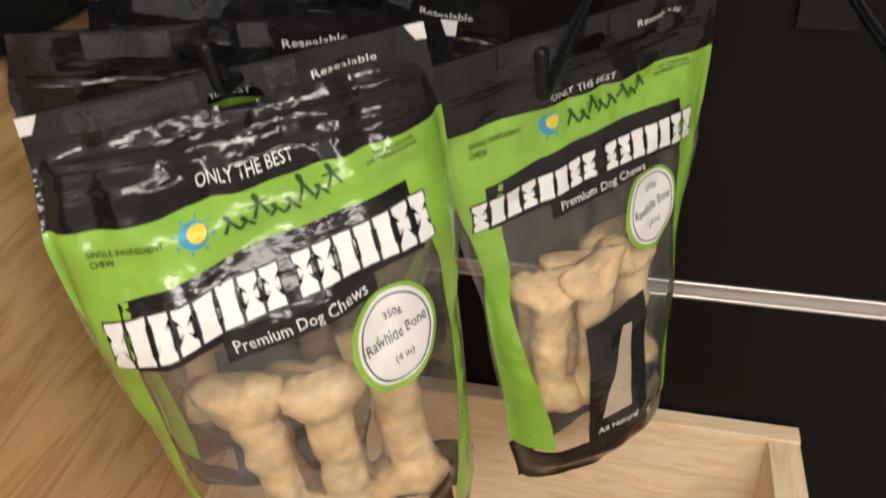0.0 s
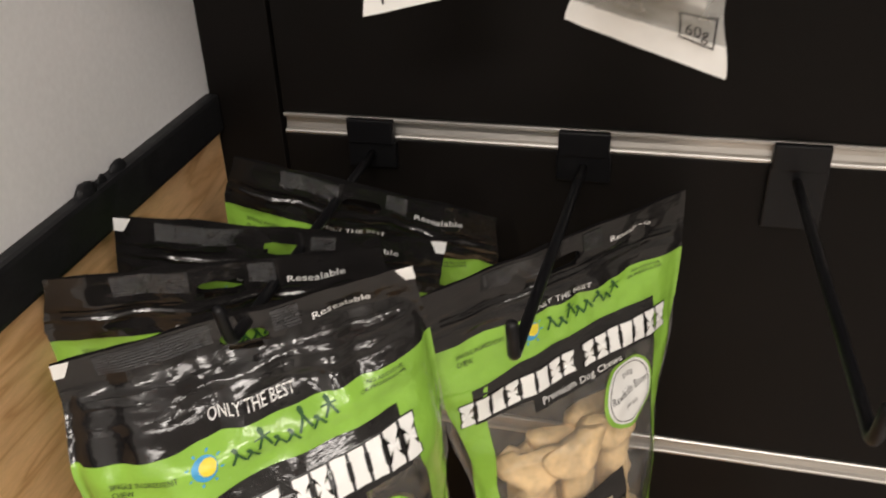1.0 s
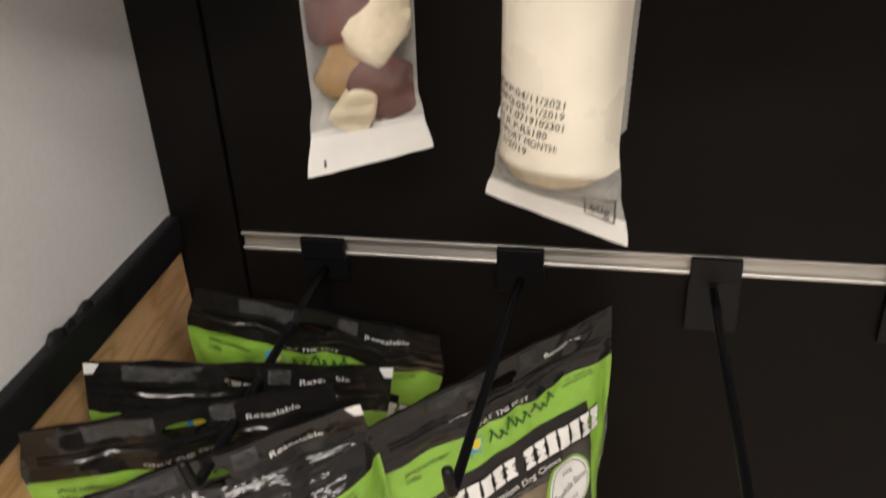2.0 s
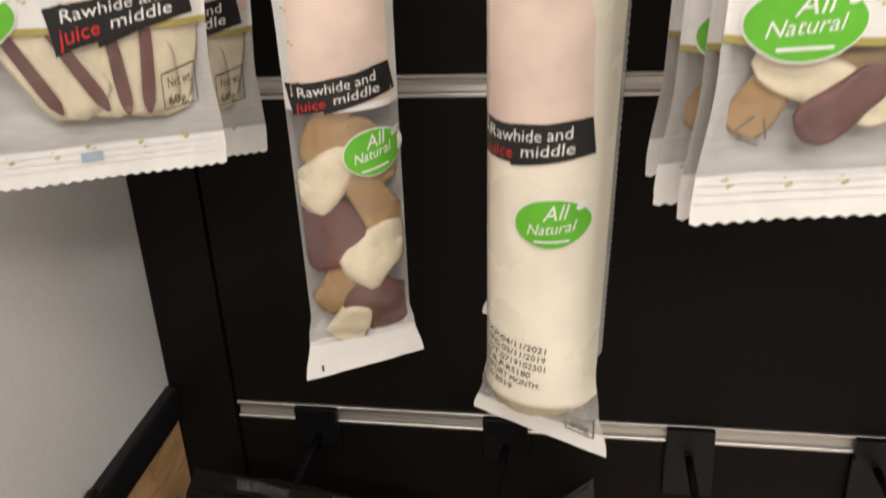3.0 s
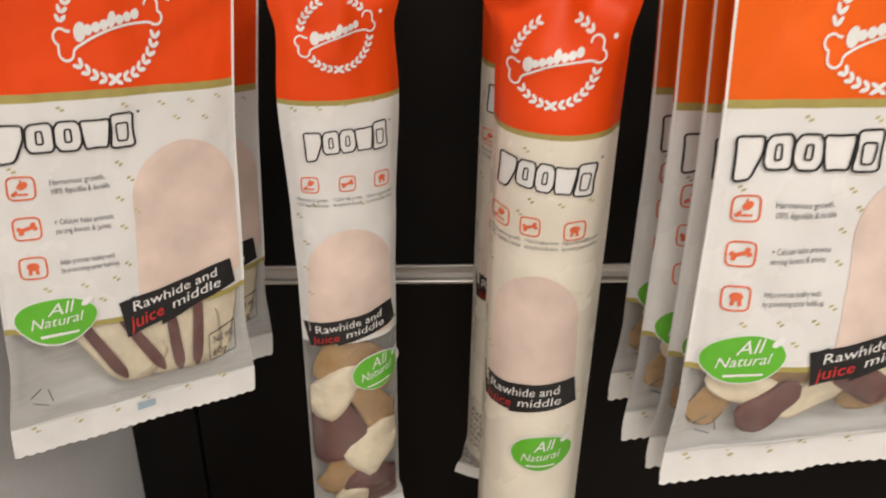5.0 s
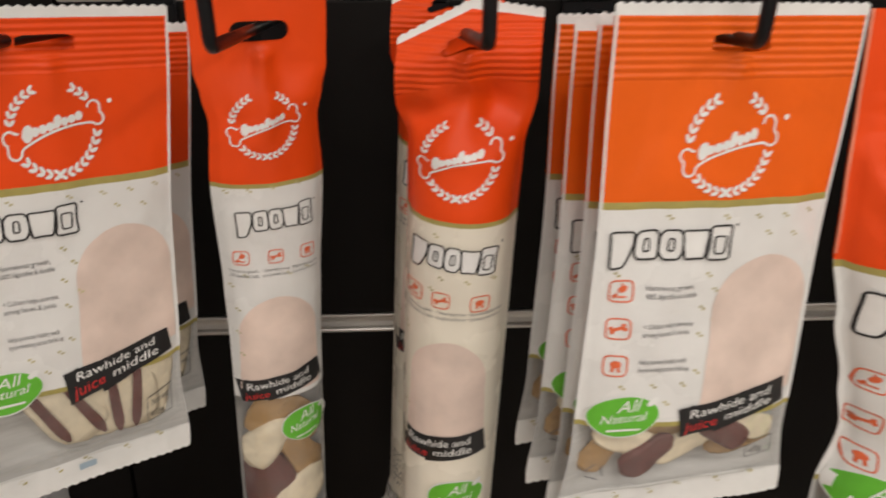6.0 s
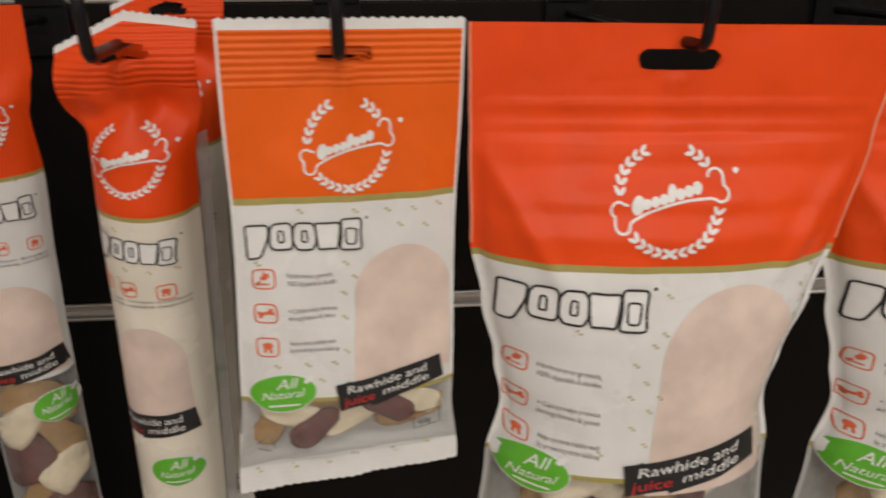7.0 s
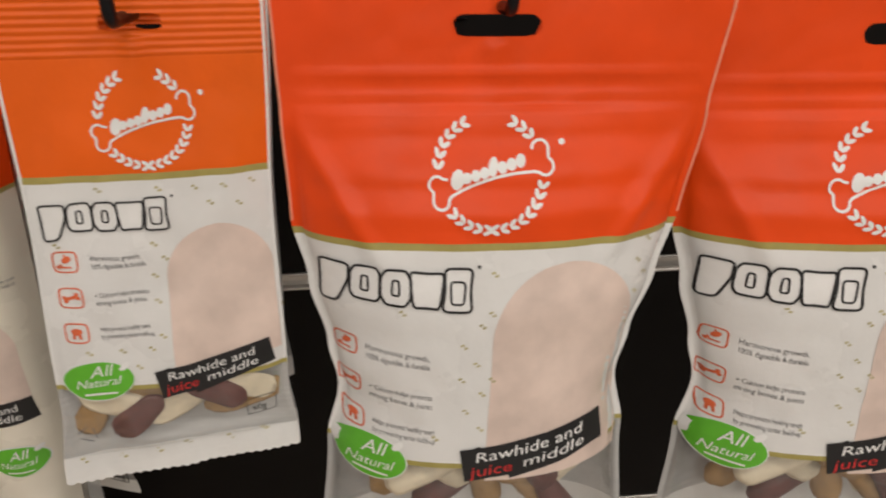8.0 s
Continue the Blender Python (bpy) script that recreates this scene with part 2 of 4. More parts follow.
# ---- bags: two sheets of film with a swell, and prints laid on the front ----
class Bag:
    """Local frame: x to the bag's right, z up with 0 at the top edge, the front towards -y."""

    def __init__(self, name, half, front, back, power=0.7, wrinkle=0.0008, seed=0.0, bend=((0, 0), (1, 0)), kx=1.0, shear=((0, 0), (1, 0)), sag=0.0, height=1.0, pull=None, crumple=None, crest=(0.0, 0.0, 0.03), right=((0, 1.0), (1, 1.0)), gusset=0.0, ridges=None):
        self.half, self.f, self.b, self.p, self.w, self.s, self.bend = half, front, back, power, wrinkle, seed, bend
        self.root = new(name)
        self.kx, self.shear, self.sag, self.height, self.pull, self.crumple = kx, shear, sag, height, pull, crumple
        self.layers, self.turn, self.packed = {}, 0, 0
        self.squeeze = lambda v: v
        self.crest, self.right, self.gusset, self.ridges = crest, right, gusset, ridges

    @staticmethod
    def tab(t, v):
        xs, ys = zip(*t)
        if v <= xs[0]:
            return ys[0]
        for i in range(len(xs) - 1):
            if v <= xs[i + 1]:
                a = (v - xs[i]) / (xs[i + 1] - xs[i])
                a = a * a * (3 - 2 * a)
                return ys[i] + (ys[i + 1] - ys[i]) * a
        return ys[-1]

    def y(self, x, v, side=-1):
        h = self.tab(self.half, v)
        s = min(1.0, abs(x) / h / 0.955)
        d = self.tab(self.f if side < 0 else self.b, v) * (1 - s ** 2.2) ** self.p if s < 1 else 0.0
        q = Vector((x * 38 * self.kx + self.s, v * 26 + side, self.s))
        r = noise.noise(q) + 0.5 * noise.noise(q * 2.3) + 0.6 * max(0.0, 0.35 - abs(noise.noise(q * 1.4 + Vector((7, 3, 1)))))
        w = self.w * (self.tab(self.crumple, v) if self.crumple else 1.0)
        fold = 0.0
        if self.pull:
            v0, deep, run = self.pull
            if v > v0:
                wid = 0.004 + 0.12 * (v - v0)
                fold = side * deep * math.exp(-(x / wid) ** 2) * math.exp(-(v - v0) / run) * min(1.0, (v - v0) / 0.004)
        if self.ridges and self.ridges[0] < v < self.ridges[1]:
            v0, v1, deep, period = self.ridges
            wander = 0.0045 * noise.noise(Vector((x * 22, self.s, v * 10)))
            fold += side * deep * math.sin((v + wander) / period * 2 * math.pi) * math.sin(math.pi * (v - v0) / (v1 - v0)) * (0.6 + 0.8 * noise.noise(Vector((x * 30, self.s + 5, 0))))
        g = (v - 0.054) / 0.075
        if self.gusset and 0 < g < 1:
            fold += side * self.gusset * math.sin(math.pi * g) * math.exp(-((abs(x) - h * (0.96 - 0.42 * g)) / 0.0065) ** 2)
        return fold + self.tab(self.bend, v) + self.tab(self.shear, v) * x + side * (d + 0.0004) + w * r * (1 - min(1.0, abs(x) / h) ** 6)

    def drop(self, x, v):
        """How far the film hangs below its plain depth: a slanting foot, and a header with a fallen corner."""
        low = max(0.0, (v - self.height + 0.045) / 0.045)
        up = max(0.0, 1 - v / self.crest[2])
        return self.sag * x * low + self.crest[0 if x < 0 else 1] * abs(x) / self.tab(self.half, v) * up

    def across(self, x, v):
        """The film's right side may be cut wider or narrower than its left."""
        return x * self.tab(self.right, v) if x > 0 else x

    def sheet(self, name, bands, height, cell, mats, side=-1, slot=None, jag=(True, True), label=""):
        """bands: (depth from the top, material index), in order; slot: (depth, half length, half height) of the hanging hole."""
        rows, idx = [], []
        for (v0, k), (v1, _) in zip(bands, bands[1:] + [(height, 0)]):
            n = max(1, round((v1 - v0) / cell))
            for i in range(n):
                rows.append(v0 + (v1 - v0) * i / n)
                idx.append(k)
        rows.append(height)
        nx = max(8, round(2 * max(h for _, h in self.half) / cell)) // 2 * 2
        bm = bmesh.new()
        grid, inside = [], {}
        for j, v in enumerate(rows):
            line = []
            for i in range(nx + 1):
                x = (2 * i / nx - 1) * self.tab(self.half, v)
                vv = v
                if (j == 0 and jag[0]) or (j == len(rows) - 1 and jag[1]):
                    vv = v + (0.0011 if i % 2 else 0.0) * (1 if j else -1)
                hole = False
                if slot:
                    dx, dz = max(0.0, abs(x) - (slot[1] - slot[2])), v - slot[0]
                    r = math.hypot(dx, dz)
                    hole = r < slot[2]
                    if hole and r > 1e-6:
                        k = slot[2] / r
                        if r > slot[2] - cell * 1.1:
                            x = math.copysign((abs(x) if dx == 0 else slot[1] - slot[2] + dx * k), x)
                            vv = slot[0] + dz * k
                p = bm.verts.new((self.across(x, vv), self.y(x, vv, side), -vv - self.drop(x, vv)))
                inside[p] = hole
                line.append(p)
            grid.append(line)
        for j in range(len(rows) - 1):
            for i in range(nx):
                q = (grid[j][i], grid[j + 1][i], grid[j + 1][i + 1], grid[j][i + 1])
                if all(inside[p] for p in q):
                    continue
                fc = bm.faces.new(q if side < 0 else q[::-1])
                fc.material_index = idx[j]
        bmesh.ops.delete(bm, geom=[p for p in bm.verts if not p.link_faces], context="VERTS")
        return part(name, bm, mats, self.root, label)

    # prints: points in (x, depth) are laid on the front, `lift` sheets of ink above it
    def lay(self, bm, pts, faces, lift):
        vs = [bm.verts.new((self.across(x, v), self.y(x, v) - 0.00028 * lift, -v - self.drop(x, v))) for x, v in [(p[0], self.squeeze(p[1])) for p in pts]]
        for f in faces:
            try:
                bm.faces.new([vs[k] for k in f])
            except ValueError:
                pass

    def settle(self, bm, gap=None):
        """Press what lies in the bag against the inside of its film, or hold it that far behind it."""
        self.packed += 1
        if gap is None:
            gap = 0.0005 + 0.0009 * ((self.packed * 5) % 9)
        for p in bm.verts:
            v = min(max(-p.co.z, 0.0), self.height - 0.002)
            h = self.tab(self.half, v) * 0.93
            x = min(max(p.co.x, -h), h)
            a, b = self.y(x, v, -1) + gap, self.y(x, v, 1) - 0.0005
            p.co.x, p.co.y = x, min(max(p.co.y, a), max(a, b))

    def layer(self, name, material):
        key = (name, material.name, self.turn)
        if key not in self.layers:
            self.layers[key] = (bmesh.new(), material, name)
        return self.layers[key][0]

    def apart(self):
        """What is printed from here on becomes a new part."""
        self.turn += 1

    def quadgrid(self, name, material, fn, nu=8, nv=4, lift=1):
        pts = [fn(i / nu, j / nv) for j in range(nv + 1) for i in range(nu + 1)]
        faces = [(j * (nu + 1) + i, (j + 1) * (nu + 1) + i, (j + 1) * (nu + 1) + i + 1, j * (nu + 1) + i + 1) for j in range(nv) for i in range(nu)]
        self.lay(self.layer(name, material), pts, faces, lift)

    def bar(self, name, material, x, v, w, h, ang=0.0, lift=1, nu=6, nv=2, bow=0.0, wave=0.0):
        """A slanted rectangle; bow lifts its middle, wave makes its edge uneven."""
        c, s = math.cos(radians(ang)), math.sin(radians(ang))

        def fn(a, b):
            px, pz = (a - 0.5) * w, (0.5 - b) * h + bow * (1 - (2 * a - 1) ** 2) + wave * math.sin(a * 17 + b * 5)
            return x + px * c - pz * s, v - (px * s + pz * c)
        self.quadgrid(name, material, fn, nu, nv, lift)

    def disc(self, name, material, x, v, rx, ry, lift=1, n=28, rings=4, ang=0.0, shape=None):
        pts, faces = [(x, v)], []
        c, s = math.cos(radians(ang)), math.sin(radians(ang))
        for k in range(1, rings + 1):
            for i in range(n):
                a = 2 * math.pi * i / n
                g = (shape(a) if shape else 1.0) * k / rings
                px, pz = rx * g * math.cos(a), ry * g * math.sin(a)
                pts.append((x + px * c - pz * s, v - (px * s + pz * c)))
        for i in range(n):
            faces.append((0, 1 + i, 1 + (i + 1) % n))
            for k in range(rings - 1):
                a, b = 1 + k * n, 1 + (k + 1) * n
                faces.append((a + i, b + i, b + (i + 1) % n, a + (i + 1) % n))
        self.lay(self.layer(name, material), pts, faces, lift)

    def poly(self, name, material, pts, lift=2, rings=3, cut=3):
        """A filled outline, star-shaped about its middle."""
        pts = [Vector(p) for p in pts]
        ring = [a.lerp(b, k / cut) for a, b in zip(pts, pts[1:] + pts[:1]) for k in range(cut)]
        mid = sum(pts, Vector((0, 0))) / len(pts)
        n = len(ring)
        out = [tuple(mid)] + [tuple(mid.lerp(p, k / rings)) for k in range(1, rings + 1) for p in ring]
        faces = [(0, 1 + i, 1 + (i + 1) % n) for i in range(n)]
        for k in range(rings - 1):
            a, b = 1 + k * n, 1 + (k + 1) * n
            faces += [(a + i, b + i, b + (i + 1) % n, a + (i + 1) % n) for i in range(n)]
        self.lay(self.layer(name, material), out, faces, lift)

    def stroke(self, name, material, pts, width, lift=2, closed=False):
        pts = [Vector(p) for p in pts]
        fine = []
        for a, b in zip(pts, pts[1:] + (pts[:1] if closed else [])):
            cuts = max(1, math.ceil((b - a).length / 0.0018))
            fine += [a.lerp(b, k / cuts) for k in range(cuts)]
        pts = fine if closed else fine + [pts[-1]]
        n = len(pts)
        out = []
        for i, p in enumerate(pts):
            a = pts[(i - 1) % n] if closed or i else p
            b = pts[(i + 1) % n] if closed or i < n - 1 else p
            d = (b - a).normalized() if (b - a).length else Vector((1, 0))
            q = Vector((-d.y, d.x)) * width / 2
            out += [tuple(p + q), tuple(p - q)]
        m = n if closed else n - 1
        self.lay(self.layer(name, material), out, [(2 * i, 2 * i + 1, (2 * i + 3) % (2 * n), (2 * i + 2) % (2 * n)) for i in range(m)], lift)

    def letter(self, name, material, body, x, v, size, ang=0.0, lift=2, width=None, slant=0.0, bow=0.0):
        """Writing whose baseline starts at (x, v); width squeezes it to that length."""
        self.apart()
        vs, fs, wid = glyphs(body)
        k = (width / (wid * size)) if width else 1.0
        c, s = math.cos(radians(ang)), math.sin(radians(ang))
        pts = []
        for a, b in vs:
            px, pz = (a + slant * b) * size * k, b * size + bow * (1 - (2 * a / wid - 1) ** 2)
            pts.append((x + px * c - pz * s, v - (px * s + pz * c)))
        self.lay(self.layer(name, material), pts, fs, lift)

    def finish(self):
        bases = {}
        for bm, material, name in self.layers.values():
            under = {"label_writing": "label_oval", "banner_writing": "banner", "badge_writing": "badge"}.get(name)
            ob = part(name, bm, material, bases.get(under, self.root))
            bases[name] = ob
            if name in ("gold_fleck", "crimp_rib", "claim_writing"):
                ob["kind"] = "stuff"
        self.layers = {}
        return self.root

# ---- the room round the display, plain ----
slab("floor", (-0.3, 3.6, -3.6, 0.3, -0.05, 0.0), M_FLOOR, "plain pale shop floor", "floor")
slab("ceiling", (-0.3, 3.6, -3.6, 0.3, 2.7, 2.75), M_CEIL, "plain white shop ceiling", "ceiling")
slab("wall_south", (-0.3, 3.6, -3.65, -3.6, 0.0, 2.7), M_ROOM, "plain painted shop wall", "wall")
slab("wall_east", (3.6, 3.65, -3.6, 0.3, 0.0, 2.7), M_ROOM, "plain painted shop wall", "wall")
slab("wall_west", (-0.35, -0.3, -3.6, 0.3, 0.0, 2.7), M_ROOM, "plain painted shop wall", "wall")
slab("wall_north", (-0.3, 3.6, 0.06, 0.11, 0.0, 2.7), M_ROOM, "plain wall behind the black slatwall", "wall")

# ---- slatwall: black boards between aluminium rails ----
RAILS = (0.505, 0.755, 1.0005, 1.251, 1.498, 1.748)
slatwall = tagged(new("slatwall"), "black laminate slatwall with aluminium rails between its boards", "slatwall", kind="structure")
part("backing_board", box_bm(-0.001, 2.6, 0.016, 0.03, 0.0, 2.4), M_GROOVE, slatwall, smooth=False)
edges = [0.25] + list(RAILS) + [1.99]
for z0, z1 in zip(edges, edges[1:]):
    part("slat_board", box_bm(0.0, 2.6, 0.0, 0.014, z0 + 0.0008, z1 - 0.0150, bevel=0.0012), M_PANEL, slatwall, smooth=False)


def turned(ob, deg):
    """Turn a panel about the bay's back corner."""
    ob.matrix_world = pose(-0.054, 0, 0, 0, 0, deg) @ pose(0.054, 0, 0)
    return ob


def rail_bm(z):
    """An extruded groove insert: a bright top lip, a set-back face and a thin lower lip."""
    prof = [(0.004, 0.0004), (-0.0012, 0.0004), (-0.0020, -0.0004), (-0.0020, -0.0016), (-0.0010, -0.0026), (0.0022, -0.0034), (0.0026, -0.0072),
            (0.0020, -0.0108), (-0.0008, -0.0118), (-0.0014, -0.0128), (-0.0012, -0.0142), (0.004, -0.0146)]
    bm = bmesh.new()
    a = [bm.verts.new((0.001, y, z + dz)) for y, dz in prof]
    b = [bm.verts.new((2.599, y, z + dz)) for y, dz in prof]
    for k in range(len(prof) - 1):
        bm.faces.new((a[k], b[k], b[k + 1], a[k + 1]))
    bm.faces.new(a), bm.faces.new(b[::-1])
    bmesh.ops.recalc_face_normals(bm, faces=bm.faces)
    return bm


for z in RAILS:
    part("rail", rail_bm(z), M_ALU, slatwall, "brushed aluminium rail", smooth=False)
post = slab("corner_post", (-0.054, -0.0015, -0.002, 0.03, 0.0, 2.4), M_PANEL, "black laminate upright beside the slatwall", "post", bevel=0.001)

# ---- the side of the bay: white panel over wood, with a black edge strip between ----
side_up = slab("side_panel_upper", (-0.074, -0.0545, -1.1, 0.03, 1.012, 2.4), M_WHITE, "white laminate side panel of the bay", "panel", bevel=0.001)
side_low = slab("side_panel_lower", (-0.074, -0.0505, -1.1, -0.003, 0.0, 0.985), M_WOOD, "pine veneer side panel with wavy grain", "panel", bevel=0.0015)
trim = slab("trim", (-0.078, -0.046, -1.1, -0.003, 0.985, 1.013), M_TRIM, "black edge trim between white and wooden panels", "trim", bevel=0.003)
for ob in (side_up, side_low, trim):
    turned(ob, 4.0)
for k, (y, r) in enumerate(((-0.135, 0.006), (-0.168, 0.007), (-0.152, 0.004))):
    bm = bmesh.new()
    bmesh.ops.create_icosphere(bm, subdivisions=2, radius=r, matrix=pose(-0.050 - 0.07 * y, y, 1.0135) @ Matrix.Diagonal((0.5, 1.3, 0.9, 1)))
    for v in bm.verts:
        v.co += 0.0012 * noise.noise_vector(v.co * 300)
    tagged(new("glue_blob", link_mesh("glue_blob", bm, M_TRIM)), "dark lump of dried glue on the edge trim", "glue")

# ---- wooden bin at the foot of the wall ----
crate = tagged(new("wooden_bin"), "open pale pine bin standing against the slatwall", "bin")
BX0, BX1, BZ = -0.048, 0.386, 0.632
part("back_board", box_bm(BX0, BX1, -0.0185, -0.0025, 0.30, BZ, bevel=0.001), M_PINE, crate, smooth=False)
part("side_board", box_bm(BX1 - 0.024, BX1 - 0.0005, -0.40, -0.0190, 0.30, BZ - 0.002, bevel=0.001), M_PINEY, crate, smooth=False)
part("side_board", box_bm(BX0, BX0 + 0.018, -0.40, -0.0190, 0.30, BZ - 0.002, bevel=0.001), M_PINEY, crate, smooth=False)
part("front_board", box_bm(BX0, BX1, -0.418, -0.4005, 0.30, BZ - 0.06, bevel=0.001), M_PINE, crate, smooth=False)
part("base_board", box_bm(BX0 + 0.0185, BX1 - 0.0245, -0.3995, -0.0190, 0.30, 0.318), M_PINE, crate, smooth=False)
plinth = slab("plinth", (-0.048, 0.40, -0.42, -0.002, 0.0, 0.2995), M_PANEL, "black laminate plinth under the pine bin", "plinth")


# ---- hooks ----
def hook(x, z, reach, xt, plate=0.055, tip=0.022, rise=0.006, group="hooks on the slatwall"):
    """A black display hook: clip over the rail, hanging plate, rod with an upturned end."""
    root = tagged(new("display_hook"), "black plastic display hook clipped on the aluminium rail", "hook", group)
    w = 0.0165
    bm = box_bm(x - w, x + w, -0.0075, -0.0021, z - 0.016, z + 0.0012, bevel=0.0012)
    part("clip", bm, M_HOOK, root, smooth=False)
    bm = box_bm(x - w - 0.001, x + w + 0.001, -0.0052, -0.0004, z - plate, z - 0.0148, bevel=0.0012)
    part("plate", bm, M_HOOK, root, smooth=False)
    y0, z0, z1 = -0.004, z - 0.024, z - 0.024 + rise
    pts = [(x, y0, z0)]
    for k in range(1, 9):
        a = k / 8
        pts.append((x + (xt - x) * a, y0 + (-reach - y0) * a, z0 + (z1 - z0) * a))
    d = (xt - x) / reach
    for k in range(1, 7):
        a = radians(78) * k / 6
        pts.append((xt + d * 0.007 * math.sin(a), -reach - 0.007 * math.sin(a), z1 + 0.007 * (1 - math.cos(a))))
    e = pts[-1]
    pts.append((e[0], e[1] - 0.002, e[2] + tip * 0.5))
    pts.append((e[0], e[1] - 0.004, e[2] + tip))
    part("rod", tube_bm(bmesh.new(), pts, 0.0029, 12), M_HOOK, root)
    return root


for a in ((0.0655, 1.0, 0.229, 0.074), (0.2100, 1.0, 0.215, 0.202), (0.3410, 1.0, 0.24, 0.341), (0.4660, 1.0, 0.24, 0.466)):
    hook(*a, plate=0.056 if a[0] > 0.3 else 0.034, rise=0.003, tip=0.016)
for a in ((0.062, 1.498, 0.262, 0.060), (0.150, 1.498, 0.260, 0.158), (0.242, 1.498, 0.260, 0.261), (0.354, 1.498, 0.263, 0.364), (0.523, 1.498, 0.254, 0.526), (0.728, 1.498, 0.236, 0.730)):
    hook(*a, plate=0.05, rise=0.012, tip=0.022)


# ---- chews ----
def chew_bm(length, w, d, twist=0.0, seed=0.0, taper=0.35):
    """A rounded, slightly twisted lump of rolled hide, lengthwise along z."""
    bm = bmesh.new()
    n, m = 10, 12
    rings = []
    for i in range(n + 1):
        a = i / n
        r = (max(0.0, 1 - (2 * a - 1) ** 6)) ** 0.5 * (1 - taper * (a - 0.5))
        r = max(r, 0.30)
        tw = twist * (a - 0.5)
        ring = []
        for k in range(m):
            t = 2 * math.pi * k / m
            px, py = w / 2 * r * math.cos(t), d / 2 * r * math.sin(t)
            q = Vector((px * math.cos(tw) - py * math.sin(tw), px * math.sin(tw) + py * math.cos(tw), (a - 0.5) * length))
            q += 0.07 * w * noise.noise_vector(q * 60 + Vector((seed, seed, 0)))
            ring.append(bm.verts.new(q))
        rings.append(ring)
    for r0, r1 in zip(rings, rings[1:]):
        for k in range(m):
            bm.faces.new((r0[k], r0[(k + 1) % m], r1[(k + 1) % m], r1[k]))
    bm.faces.new(rings[0][::-1]), bm.faces.new(rings[-1])
    return bm


def put_chew(bag, x, v, y, length, w, d, ang, material, twist=0.0, seed=0.0, taper=0.35, name="chew", gap=None):
    bm = chew_bm(length, w, d, twist, seed, taper)
    bmesh.ops.transform(bm, matrix=Matrix.Translation((x, y, -v)) @ pose(0, 0, 0, 0, ang, 0), verts=bm.verts)
    bag.settle(bm, gap)
    return part(name, bm, material, bag.root)


# ---- orange and white treat bags ----
def wreath(bag, x, v, r):
    """The maker's mark as plain white shapes: a ring of leaves and a bone-like banner."""
    for sgn in (-1, 1):
        for k in range(15):
            deg = -86 + k * 10.6
            if (-42 if sgn < 0 else -10) < deg < (6 if sgn < 0 else 40):
                continue
            a = radians(deg)
            for rr, tilt in ((r * 0.94, 30), (r * 1.05, -30)):
                px, pz = sgn * rr * math.cos(a), rr * math.sin(a)
                bag.disc("printed_mark", M_WINK, x + px, v - pz, r * 0.098, r * 0.046, 2, 8, 1, sgn * (deg + 90 + tilt))
    rim = [(-0.80 + 0.2 * k, 0.15 + 0.10 * math.sin(math.pi * k / 8)) for k in range(9)]
    rim += [(1.02 + 0.15 * math.cos(radians(q)), 0.17 + 0.15 * math.sin(radians(q))) for q in range(170, -50, -20)]
    rim += [(1.02 + 0.15 * math.cos(radians(q)), -0.12 + 0.15 * math.sin(radians(q))) for q in range(50, -170, -20)]
    rim += [(0.80 - 0.2 * k, -0.15 + 0.10 * math.sin(math.pi * k / 8)) for k in range(9)]
    rim += [(-1.02 + 0.15 * math.cos(radians(q)), -0.17 + 0.15 * math.sin(radians(q))) for q in range(-10, -230, -20)]
    rim += [(-1.02 + 0.15 * math.cos(radians(q)), 0.12 + 0.15 * math.sin(radians(q))) for q in range(230, 10, -20)]
    ca, sa = math.cos(0.27), math.sin(0.27)
    rim = [(x + r * (p * ca - q * sa), v - r * (p * sa + q * ca) + 0.03 * r) for p, q in rim]
    bag.stroke("printed_mark", M_WINK, rim[9:] + rim[:1], r * 0.052, 2)
    for k in range(8):
        px, tall = -0.62 + 0.17 * k, (0.36, 0.2, 0.2, 0.2, 0.32, 0.2, 0.2, 0.22)[k]
        pz = 0.05 + 0.27 * px + (tall - 0.2) * (0.1 if k == 0 else 0.5)
        bag.disc("printed_mark", M_WINK, x + r * px, v - r * pz, r * (0.13 if k == 0 else 0.094), r * tall * 0.54, 2, 10, 2, -12)
    bag.disc("printed_mark", M_WINK, x + r * 1.34, v - r * 0.52, r * 0.06, r * 0.06, 2, 8, 1)


BLOCKS = (((-0.5, 0.36), (0.46, 0.36), (0.46, 0.0), (0.1, -0.55), (-0.46, -0.6), (-0.46, 0.0)),
          ((-0.3, 0.36), (0.34, 0.38), (0.48, 0.26), (0.48, -0.36), (-0.34, -0.36), (-0.48, -0.22), (-0.46, 0.22)),
          ((-0.3, 0.38), (0.3, 0.38), (0.48, 0.2), (0.48, -0.2), (0.3, -0.38), (-0.3, -0.38), (-0.48, -0.2), (-0.48, 0.2)),
          ((-0.56, 0.36), (0.0, 0.34), (0.56, 0.36), (0.42, -0.38), (0.0, -0.36), (-0.42, -0.38)),
          ((-0.42, 0.46), (0.46, 0.48), (0.4, 0.0), (0.48, -0.42), (-0.48, -0.42), (-0.4, 0.0)))


